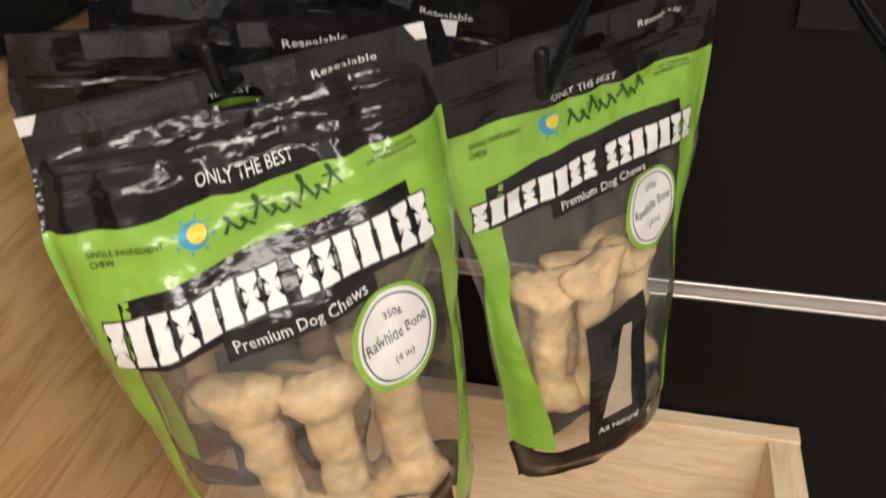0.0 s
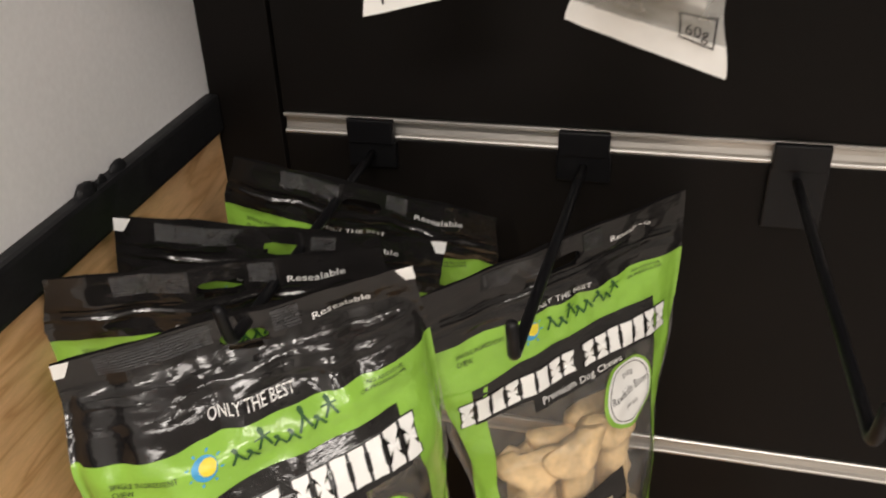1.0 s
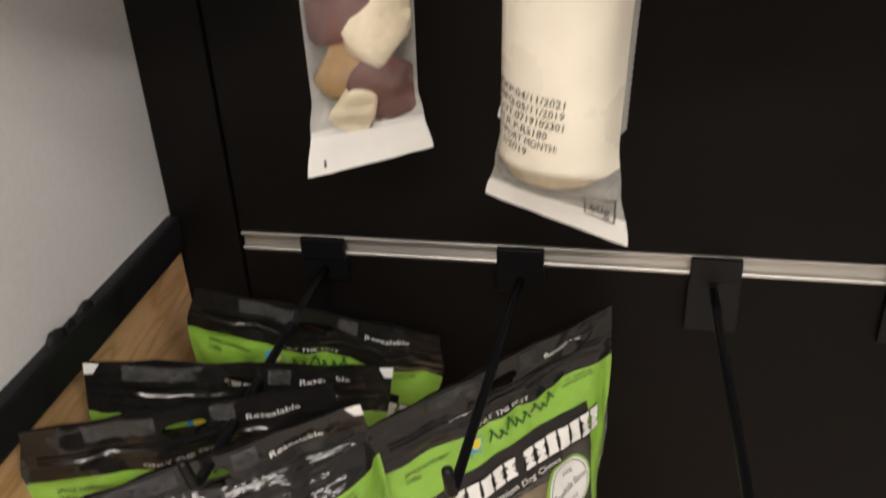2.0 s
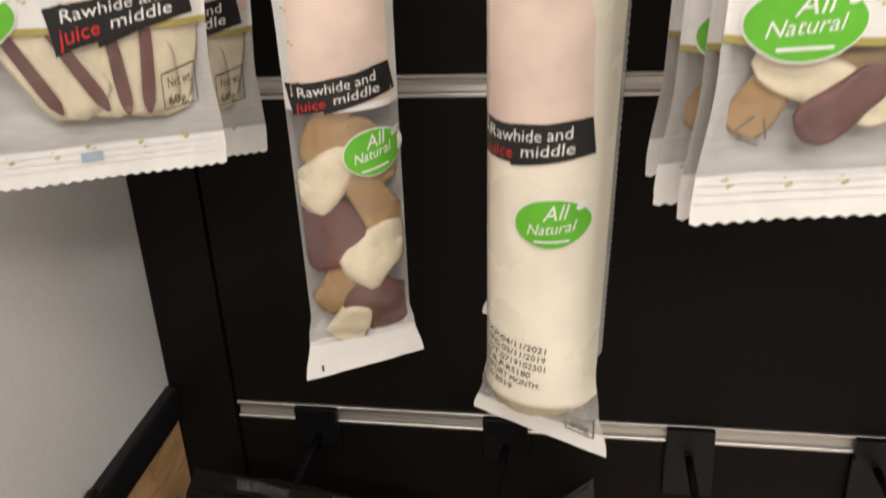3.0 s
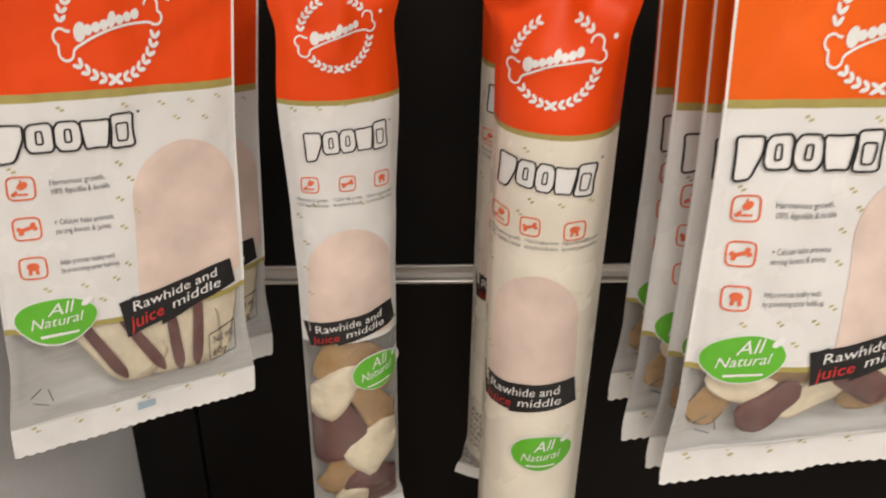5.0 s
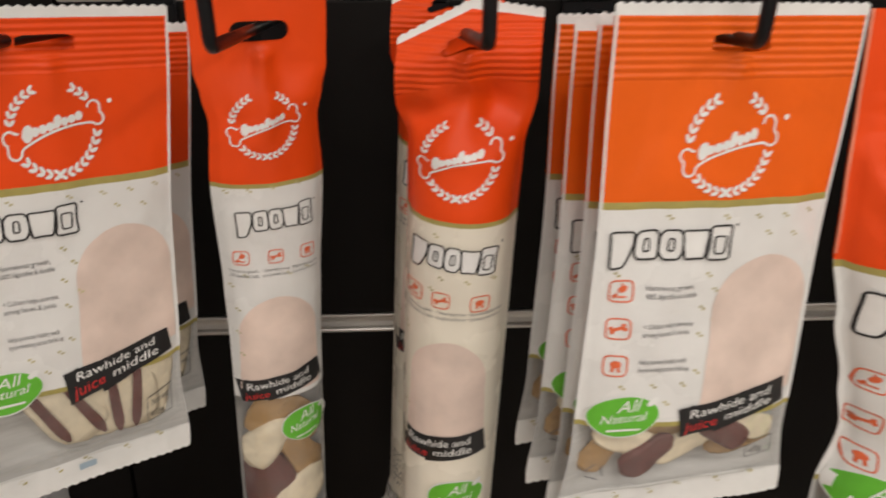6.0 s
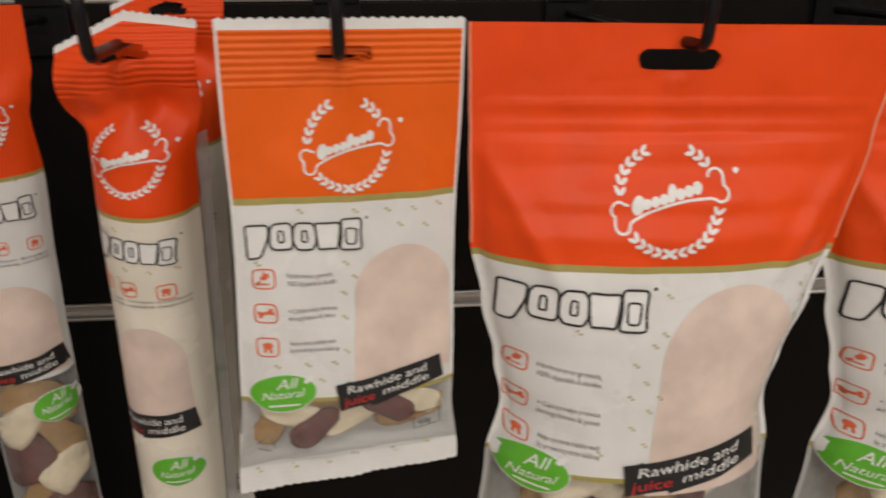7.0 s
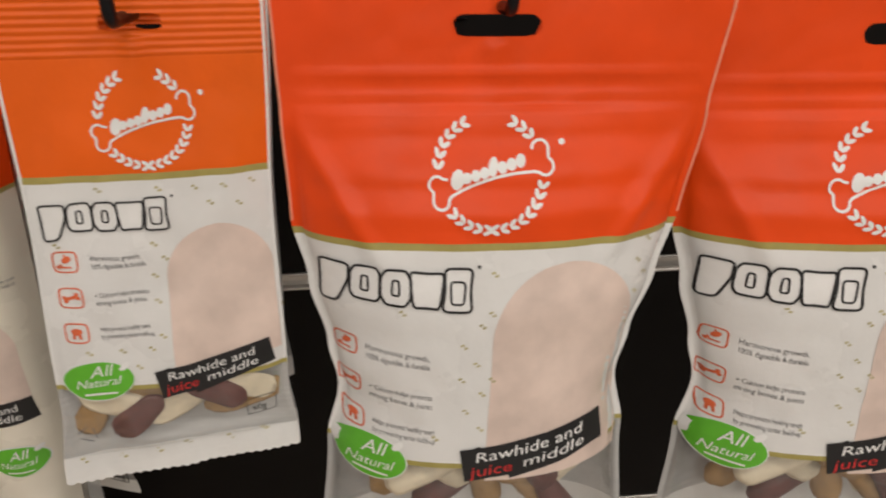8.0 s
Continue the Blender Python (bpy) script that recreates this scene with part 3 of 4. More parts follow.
def block_logo(bag, x, v, w, h, ang=0.0):
    """The brand name as five plain outlined blocks."""
    c, s = math.cos(radians(ang)), math.sin(radians(ang))
    step = w / 5.1

    def put(k, pts, grow=1.0):
        out = []
        for _ in range(2):
            pts = [(p[0] + (q[0] - p[0]) * f, p[1] + (q[1] - p[1]) * f) for p, q in zip(pts, pts[1:] + pts[:1]) for f in (0.14, 0.86)]
        for a, b in pts:
            px, pz = (k - 2 + a * grow * 1.02) * step, b * grow * h
            out.append((x + px * c - pz * s, v - (px * s + pz * c)))
        return out
    for k, form in enumerate(BLOCKS):
        bag.apart()
        bag.poly("brand_block", M_WINK, put(k, form), 2, 4, 1)
        bag.stroke("brand_block", M_INK, put(k, form), w * 0.017, 4, True)
        inner = ((-0.1, 0.16), (0.1, 0.16), (0.12, -0.16), (-0.12, -0.16)) if k < 4 else ((-0.24, 0.2), (0.24, 0.2), (0.2, -0.26), (-0.2, -0.26))
        if k in (1, 2, 4):
            bag.stroke("brand_block", M_INK, put(k, inner), w * 0.014, 4, True)
    bag.disc("brand_block", M_INK, x + w * 0.53, v - h * 0.45, w * 0.012, w * 0.012, 2, 8, 1)


def icon(bag, x, v, s, kind, ang=0.0):
    bag.apart()
    ring = []
    for k in range(24):
        t = 2 * math.pi * k / 24
        ring.append((x + s / 2 * math.copysign(abs(math.cos(t)) ** 0.45, math.cos(t)), v + s / 2 * math.copysign(abs(math.sin(t)) ** 0.45, math.sin(t))))
    bag.stroke("icon", M_OINK, ring, s * 0.07, 2, True)
    if kind == 0:
        bag.disc("icon", M_OINK, x + s * 0.05, v - s * 0.12, s * 0.22, s * 0.15, 2, 14, 2, 35)
        bag.stroke("icon", M_OINK, [(x - 0.26 * s + 0.1 * s * math.sin(k * 1.1), v + 0.12 * s + k * 0.03 * s) for k in range(7)], s * 0.1)
        bag.bar("icon", M_OINK, x + 0.02 * s, v + 0.26 * s, s * 0.42, s * 0.08, 0, 2, 2, 1)
        bag.stroke("icon", M_OINK, [(x, v - 0.38 * s), (x + 0.03 * s, v - 0.2 * s)], s * 0.08)
    elif kind == 1:
        bag.bar("icon", M_OINK, x, v, s * 0.52, s * 0.16, 18, 2, 3, 1)
        for a in (-1, 1):
            for b in (-1, 1):
                bag.disc("icon", M_OINK, x + a * s * 0.26 - b * s * 0.03, v - a * s * 0.09 - b * s * 0.09, s * 0.1, s * 0.1, 2, 10, 1)
    else:
        bag.disc("icon", M_OINK, x, v - 0.08 * s, s * 0.24, s * 0.18, 2, 14, 2)
        for a in (-1, 1):
            bag.bar("icon", M_OINK, x + a * 0.12 * s, v + 0.12 * s, s * 0.13, s * 0.36, a * 8, 2, 1, 2)


CLAIMS = (("Harmonous growth,", "100% digestible & durable"), ("+ Calcium helps promote", "strong bones & joints"), ("Helps promote healthy teeth", "by preventing tartar build-up"))


def green_oval(bag, x, v, rx, ry, ang=4.0):
    bag.disc("label_oval", M_WINK, x, v, rx * 1.04, ry * 1.06, 3, 32, 3, ang)
    bag.disc("label_oval", M_LEAF, x, v, rx, ry, 4, 32, 4, ang)
    bag.letter("label_writing", M_WINK, "All", x - rx * 0.22, v - ry * 0.16, ry * 0.86, ang + 4, 5, rx * 0.60, 0.38)
    bag.letter("label_writing", M_WINK, "Natural", x - rx * 0.68, v + ry * 0.46, ry * 0.64, ang + 4, 5, rx * 1.28, 0.38)
    bag.bar("label_writing", M_WINK, x + rx * 0.02, v + ry * 0.70, rx * 0.95, ry * 0.09, ang, 5, 6, 1)
    bag.disc("label_writing", M_WINK, x + rx * 0.78, v - ry * 0.72, rx * 0.19, ry * 0.15, 5, 12, 2, 40)


def banner(bag, x, v, w, h, ang=10.0):
    """The slanted black strip with two lines of writing."""
    c, s = math.cos(radians(ang)), math.sin(radians(ang))
    bag.bar("banner", M_INK, x, v, w, h, ang, 3, 12, 4, 0, 0.0002)
    bag.bar("banner", M_INK, x + w * 0.06, v + h * 0.46, w * 0.5, h * 0.14, ang + 3, 3, 6, 1)
    bag.bar("banner", M_INK, x - w * 0.42, v - h * 0.50 + w * 0.42 * s, w * 0.08, h * 0.05, ang + 14, 3, 3, 1)

    def at(px, pz):
        return x + px * c - pz * s, v - (px * s + pz * c)
    bag.letter("banner_writing", M_WINK, "Rawhide and", *at(-w * 0.42, h * 0.06), h * 0.46, ang, 4, w * 0.76, 0.15)
    bag.letter("banner_writing", M_RINK, "juice", *at(-w * 0.46, -h * 0.38), h * 0.46, ang, 4, w * 0.28, 0.15)
    bag.letter("banner_writing", M_WINK, "middle", *at(-w * 0.11, -h * 0.34), h * 0.44, ang, 4, w * 0.46, 0.15)


def peach_shape(bag, x, v, r, body, wide=1.06):
    """The picture on the bag, as one plain round-topped patch that widens downwards."""
    top, total = v - r * 0.98, r * 1.23 + body

    def edge(t):
        d = t * total / r
        dome = max(0.0, 1 - (1 - d / 1.3) ** 2) ** 0.5 if d < 1.3 else 1.0
        return r * (wide * dome + 0.06 * max(0.0, min(1.0, (d - 1.6) / 1.6)))
    bag.quadgrid("printed_shape", M_PATCH, lambda a, t: (x + (a - 0.5) * 2 * max(0.04 * r, edge(t ** 1.4)), top + total * t ** 1.4), 12, 30, 1)


def speckles(bag, x0, x1, v0, v1, step, seed, skip):
    rnd = random.Random(seed)
    v, odd = v0, 0
    while v < v1:
        x = x0 + (step * 0.5 if odd else 0.0)
        while x < x1:
            px, pv = x + rnd.uniform(-1, 1) * step * 0.12, v + rnd.uniform(-1, 1) * step * 0.12
            if abs(px) < 0.88 * bag.tab(bag.half, pv) and not any(abs(px - a) < c and abs(pv - b) < d for a, b, c, d in skip):
                for k in (-1, 1):
                    bag.bar("gold_fleck", M_FLECK, px + k * step * 0.055, pv + k * step * 0.05, step * 0.13, step * 0.07, 25, 1, 1, 1)
            x += step
        v, odd = v + step * 0.62, 1 - odd


M_BACKP = mat("grey_back_print", (0.50, 0.50, 0.49), 0.5, var=0.09, scale=120, bump=0.1, stretch=(0.3, 1, 3))


def small_bag(style, seed):
    b = Bag("treat_bag", ((0, 0.0556), (0.03, 0.0556), (0.10, 0.0540), (0.20, 0.0560), (0.242, 0.0602)),
            ((0, 0.0004), (0.038, 0.0006), (0.085, 0.004), (0.19, 0.010), (0.222, 0.006), (0.232, 0.0006), (0.242, 0.0004)),
            ((0, 0.0004), (0.038, 0.0006), (0.085, 0.004), (0.19, 0.009), (0.222, 0.006), (0.232, 0.0006), (0.242, 0.0004)), 0.7, 0.0018, seed, pull=(0.019, 0.0035, 0.030), height=0.246, sag=-0.05 if style else 0.0, crumple=((0, 0.4), (0.035, 0.5), (0.08, 1.0), (1, 1.0)))
    orange = M_ORANGE_B if style else M_ORANGE
    if style:
        b.squeeze = spread((0, 0), (0.036, 0.030), (0.059, 0.0572), (0.081, 0.0805), (0.0848, 0.0838), (0.1015, 0.0998), (0.1235, 0.1213), (0.1615, 0.1573), (0.1885, 0.1835), (0.1955, 0.1905), (0.2, 0.196), (0.211, 0.211), (0.231, 0.231), (0.246, 0.246))
    else:
        b.squeeze = spread((0, 0), (0.036, 0.0285), (0.059, 0.0523), (0.081, 0.0782), (0.0848, 0.0818), (0.1015, 0.096), (0.1235, 0.1176), (0.1615, 0.1536), (0.1885, 0.1783), (0.1955, 0.186), (0.2, 0.193), (0.211, 0.2150), (0.231, 0.2365), (0.246, 0.2515))
    sq = b.squeeze
    lower = 0.004
    mats = [M_SEAL, orange, M_GOLD, M_PAPER, M_CLEAR, M_BACKP, M_ORANGE_BR if style else M_ORANGE_R]
    bands = [(0.0, 0), (0.0042, 6), (sq(0.0360), 1), (sq(0.0810), 2), (sq(0.0848), 3), (sq(0.193), 2), (sq(0.1955), 4), (sq(0.2310), 0)]
    slot = (0.0150, 0.0135, 0.0036)
    b.sheet("front_film", bands, sq(0.246), 0.0024, mats, -1, slot)
    b.sheet("back_film", [(0.0, 0), (0.0042, 1), (sq(0.0815), 3), (sq(0.193), 5), (sq(0.2310), 0)], sq(0.242), 0.0024, mats, 1, slot)
    for k in range(3):
        b.bar("crimp_rib", M_SEAL, 0, 0.2330 + 0.0030 * k, 0.117, 0.0011, 0, 2, 20, 2)
    for sg in (-1, 1):
        b.apart()
        b.quadgrid("edge_seam", M_SEAL, lambda a, t: (sg * b.tab(b.half, 0.002 + 0.19 * t) * (0.976 + 0.022 * a), 0.002 + 0.19 * t), 1, 30, 1)
    wreath(b, 0.0005, 0.0590, 0.0188)
    block_logo(b, -0.0210, 0.1015, 0.056, 0.0185)
    for k, v in enumerate((0.1235, 0.1425, 0.1615)):
        icon(b, -0.0412, v, 0.0105, k)
        for j, ln in enumerate(CLAIMS[k]):
            b.letter("claim_writing", M_GREYINK, ln, -0.0305, v - 0.0003 + 0.0042 * j, 0.0038, 0, 2, 0.0225 + 0.0015 * ((k + j) % 2))
    peach_shape(b, 0.0275, 0.1295, 0.0205, 0.050, 1.22)
    green_oval(b, -0.0350, 0.1885, 0.0165, 0.0105)
    banner(b, 0.0205, 0.1885, 0.0570, 0.0150, 10)
    speckles(b, -0.050, 0.051, 0.0900, 0.190, 0.0135, 3, ((-0.0185, 0.1015, 0.034, 0.012), (0.029, 0.145, 0.025, 0.042), (-0.027, 0.142, 0.024, 0.026), (-0.035, 0.1885, 0.019, 0.012), (0.022, 0.187, 0.031, 0.013)))
    speckles(b, -0.050, 0.055, 0.2320, 0.2400, 0.018, 5, ())
    b.apart()
    for k in range(3):
        a = radians(90 + 120 * k)
        e = radians(90 + 120 * (k + 0.72))
        b.stroke("recycling_mark", M_GREYINK, [(-0.045 + 0.0048 * math.cos(a), 0.216 - 0.0048 * math.sin(a)), (-0.045 + 0.0048 * math.cos(e), 0.216 - 0.0048 * math.sin(e))], 0.0006, 1)
    if style == 0:
        b.stroke("weight_writing", M_INK, [(0.0335, 0.2065), (0.0485, 0.2045), (0.0490, 0.2155), (0.034, 0.2175)], 0.0004, 2, True)
        b.letter("weight_writing", M_INK, "Net wt.", 0.0360, 0.2098, 0.0036, 6, 2)
        b.letter("weight_writing", M_INK, "60g", 0.0358, 0.2158, 0.0056, 6, 2)
        b.bar("blue_mark", mat("pale_blue_mark", (0.40, 0.52, 0.62), 0.5), 0.002, 0.2360, 0.009, 0.0042, 0, 3, 3, 2)
        for k, (x, ang) in enumerate(((-0.010, -30), (0.008, -22), (0.0245, -12), (0.037, 10))):
            put_chew(b, x, 0.200 - lower, -0.0040, 0.060, 0.0290, 0.020, ang, M_CREAM, 0.5, seed + k, 0.12, gap=0.0022 + 0.0008 * (k % 2))
            put_chew(b, x - 0.0085, 0.2020 - lower, -0.0115, 0.050, 0.0052, 0.0080, ang + (3, -6, 5, -8)[k], M_MAROON, 0.3, seed + 3 * k, name="filling_strip", gap=0.0006)
    else:
        b.stroke("weight_writing", M_INK, [(0.0335, 0.2085), (0.0485, 0.2075), (0.0488, 0.2165), (0.0338, 0.2175)], 0.0004, 2, True)
        b.letter("weight_writing", M_INK, "60g", 0.0362, 0.2155, 0.0052, 3, 2)
        for x, v, ang, m, back, ln in ((-0.010, 0.198, 80, M_TAN, 0.004, 0.040), (0.034, 0.207, 82, M_TAN, 0.003, 0.044), (-0.042, 0.209, 30, M_TAN, 0.004, 0.024), (-0.031, 0.200, -70, M_CREAM, 0.002, 0.034),
                                       (0.002, 0.203, 60, M_CREAM, 0.001, 0.042), (0.033, 0.198, -66, M_CREAM, 0.001, 0.036), (-0.0195, 0.2085, 48, M_MAROON, -0.001, 0.031), (0.019, 0.199, -55, M_MAROON, -0.001, 0.034)):
            put_chew(b, x, v, -0.0050 + back, ln, 0.0150, 0.0100, ang, m, 0.8, seed + 40 * x, 0.15, gap=0.0006 + 0.0008 * (back + 0.001) * 1000)
    return tagged(b.finish(), "orange and white treat bag with clear window on a hook", "treat bag", "treat bags on hooks")


bag_a = small_bag(0, 2.0)
bag_a.matrix_world = pose(0.0742, -0.2053, 1.4965, 5.4, 2.8, 37.2)
copy_thing(bag_a, pose(0.0668, -0.1380, 1.4820, 5.4, 2.8, 37))
bag_b = small_bag(1, 9.0)
bag_b.matrix_world = pose(0.3660, -0.2466, 1.4985, 1.9, 1.3, 9.3)
copy_thing(bag_b, pose(0.3600, -0.1960, 1.4870, 2.0, 1.8, 11))
copy_thing(bag_b, pose(0.3590, -0.1560, 1.4860, 2.0, 1.8, 12))
copy_thing(bag_b, pose(0.3640, -0.2270, 1.4930, 2.0, 1.3, 10))


# ---- narrow bag with a braided chew ----
def braid_bag(seed):
    b = Bag("braid_treat_bag", ((0, 0.0345), (0.034, 0.0340), (0.048, 0.0312), (0.062, 0.0285), (0.095, 0.0305), (0.16, 0.0280), (0.20, 0.0272), (0.355, 0.0275), (0.370, 0.0300), (0.395, 0.0345)),
            ((0, 0.0004), (0.03, 0.0008), (0.055, 0.008), (0.10, 0.011), (0.34, 0.014), (0.362, 0.006), (0.372, 0.0006), (0.392, 0.0004)),
            ((0, 0.0004), (0.03, 0.0008), (0.055, 0.006), (0.10, 0.010), (0.34, 0.012), (0.362, 0.006), (0.372, 0.0006), (0.392, 0.0004)), 0.6, 0.0011, seed, pull=(0.024, 0.007, 0.030), crumple=((0, 0.6), (0.03, 1.2), (0.055, 3.2), (0.09, 1.2), (1, 1.0)), sag=-0.17, height=0.395)
    mats = [M_SEAL, M_ORANGE, M_GOLD, M_PAPER, M_CLEAR, M_BACKP]
    slot = (0.0165, 0.0150, 0.0052)
    b.sheet("front_film", [(0.0, 1), (0.0940, 2), (0.0965, 3), (0.2350, 4), (0.3740, 0)], 0.395, 0.0022, mats, -1, slot, (False, False))
    b.sheet("back_film", [(0.0, 1), (0.0950, 3), (0.2370, 5), (0.3720, 0)], 0.395, 0.0022, mats, 1, slot, (False, False))
    wreath(b, -0.0015, 0.0627, 0.0165)
    block_logo(b, 0.001, 0.1150, 0.0430, 0.0160, 2)
    for k in range(3):
        icon(b, -0.0185 + 0.0185 * k, 0.1380, 0.0082, k)
        for j, ln in enumerate(CLAIMS[k]):
            b.letter("claim_writing", M_GREYINK, ln, -0.0250 + 0.0172 * k, 0.1470 + 0.0030 * j, 0.0027, 0, 2, 0.0150)
    peach_shape(b, 0.000, 0.1820, 0.0185, 0.045, 1.22)
    banner(b, -0.0005, 0.2248, 0.0500, 0.0150, 10)
    green_oval(b, 0.0126, 0.2568, 0.0150, 0.0115, 10)
    speckles(b, -0.023, 0.024, 0.0970, 0.215, 0.0120, 8, ((0.0, 0.110, 0.026, 0.010), (0, 0.136, 0.03, 0.012), (0, 0.19, 0.021, 0.04)))
    b.bar("notch", M_INK, -0.0245, 0.3890, 0.0012, 0.0040, 0, 2, 1, 1)
    for k, (x, v, ang, m, ln, wd) in enumerate(((-0.009, 0.248, 16, M_TAN, 0.036, 0.018), (0.013, 0.258, -30, M_TAN, 0.034, 0.017), (-0.012, 0.271, 44, M_CREAM, 0.036, 0.019), (0.012, 0.286, -26, M_TAN, 0.044, 0.016),
                                                (-0.012, 0.303, -20, M_MAROON, 0.038, 0.028), (0.012, 0.316, 50, M_CREAM, 0.036, 0.023), (-0.010, 0.336, 24, M_TAN, 0.036, 0.017),
                                                (0.013, 0.350, -46, M_MAROON, 0.036, 0.027), (-0.006, 0.361, 26, M_CREAM, 0.026, 0.017))):
        put_chew(b, x * 0.9, v, -0.0048 - 0.0022 * (k % 2), ln * 1.18, wd * 1.26, 0.017, ang, m, 0.5, seed + 2 * k, 0.5, "braid_piece", 0.0006 + 0.0012 * (4, 4, 1, 3, 2, 0, 4, 2, 0)[k])
    return tagged(b.finish(), "narrow orange and white bag over a braided chew", "treat bag", "treat bags on hooks")


bag_s = braid_bag(4.0)
bag_s.matrix_world = pose(0.1580, -0.1550, 1.4965, 7.3, 0.0, 20.0)


# ---- round roll in printed film ----
def roll_bag(seed):
    b = Bag("roll_treat_bag", ((0, 0.0318), (0.040, 0.0322), (0.066, 0.0280), (0.10, 0.0275), (0.358, 0.0268), (0.378, 0.0295), (0.404, 0.0350)),
            ((0, 0.0005), (0.040, 0.0016), (0.072, 0.021), (0.098, 0.0258), (0.363, 0.0250), (0.378, 0.010), (0.390, 0.0008), (0.404, 0.0004)),
            ((0, 0.0005), (0.040, 0.0016), (0.072, 0.021), (0.098, 0.0258), (0.363, 0.0250), (0.378, 0.010), (0.390, 0.0008), (0.404, 0.0004)), 0.5, 0.0008, seed,
            ((0, -0.004), (0.02, -0.010), (0.06, 0.0), (0.366, 0.0), (0.404, 0.004)), sag=0.24, height=0.404, pull=(0.020, 0.008, 0.034), crest=(0.017, 0.004, 0.07),
            shear=((0, 0.30), (0.03, 0.26), (0.07, 0.0), (1, 0.0)), crumple=((0, 2.4), (0.02, 2.6), (0.050, 6.5), (0.090, 1.2), (1, 1.0)))
    mats = [M_SEAL, M_ORANGE, M_GOLD, M_IVORY, M_HAZY, M_ORANGE_R]
    slot = (0.0165, 0.0120, 0.0036)
    b.sheet("front_film", [(0.0, 0), (0.0036, 5), (0.0340, 1), (0.0985, 2), (0.1010, 3), (0.2480, 3), (0.3680, 4), (0.3925, 0)], 0.404, 0.0020, mats, -1, slot, (True, False))
    b.sheet("back_film", [(0.0, 0), (0.0036, 1), (0.0985, 3), (0.3680, 4), (0.3925, 0)], 0.404, 0.0020, mats, 1, slot, (True, False))
    wreath(b, -0.001, 0.0695, 0.0172)
    block_logo(b, -0.001, 0.1175, 0.0430, 0.0165, -5)
    for k in range(3):
        icon(b, (-0.0203, -0.0060, 0.0134)[k], 0.1400 + 0.0012 * k, 0.0088, k)
        for j, ln in enumerate(CLAIMS[k]):
            b.letter("claim_writing", M_GREYINK, ln, -0.0246 + 0.0166 * k, 0.1490 + 0.0030 * j, 0.0028, 0, 2, 0.0148)
    peach_shape(b, -0.001, 0.1838, 0.0188, 0.048)
    banner(b, -0.002, 0.2335, 0.0460, 0.0160, 6)
    green_oval(b, 0.0070, 0.2680, 0.0148, 0.0112, 2)
    for k, ln in enumerate(("EXP:04/11/2021", "MFG:05/11/2019", "LOT:0719102301", "M.R.P:RS180", "IMPORT MONTH:", "12/2019")):
        b.letter("date_writing", M_INK, ln, -0.0240, 0.3300 + 0.0050 * k, 0.0047, -6, 2, 0.0024 * len(ln) * 0.93)
    speckles(b, -0.023, 0.024, 0.1065, 0.225, 0.0120, 11, ((0.0, 0.1175, 0.024, 0.011), (0, 0.148, 0.03, 0.012), (0, 0.202, 0.022, 0.042)))
    bm = bmesh.new()
    tube_bm(bm, [(0, 0, -0.372 + 0.02 * k) for k in range(14)], 0.0225, 24)
    part("hide_roll", bm, M_CREAM, b.root)
    bm = bmesh.new()
    seam = []
    for k in range(160):
        v = 0.066 + 0.296 * k / 159
        seam.append([bm.verts.new((x, y + 0.0006 * math.sin(v * 90), -v)) for x, y in ((0.0222, 0.0100), (0.0246, 0.0170), (0.0258 + (0.0005 if k % 2 else 0.0), 0.0228 + (0.0010 if k % 2 else 0.0)))])
    for p, q in zip(seam, seam[1:]):
        for k in range(2):
            bm.faces.new((p[k], q[k], q[k + 1], p[k + 1]))
    part("fin_seam", bm, [M_CRIMP], b.root, "serrated clear back seam")
    b.stroke("weight_writing", M_INK, [(0.014, 0.381), (0.028, 0.382), (0.028, 0.394), (0.014, 0.393)], 0.0007, 6, True)
    b.letter("weight_writing", M_INK, "60g", 0.0158, 0.3915, 0.0070, 0, 6)
    return tagged(b.finish(), "thick hide roll in orange and ivory film on a hook", "treat bag", "treat bags on hooks")


bag_r = roll_bag(6.0)
bag_r.matrix_world = pose(0.2610, -0.2000, 1.4985, 5.7, 3.4, -9)
copy_thing(bag_r, pose(0.2570, -0.0850, 1.5065, 3.0, 3.1, -5))


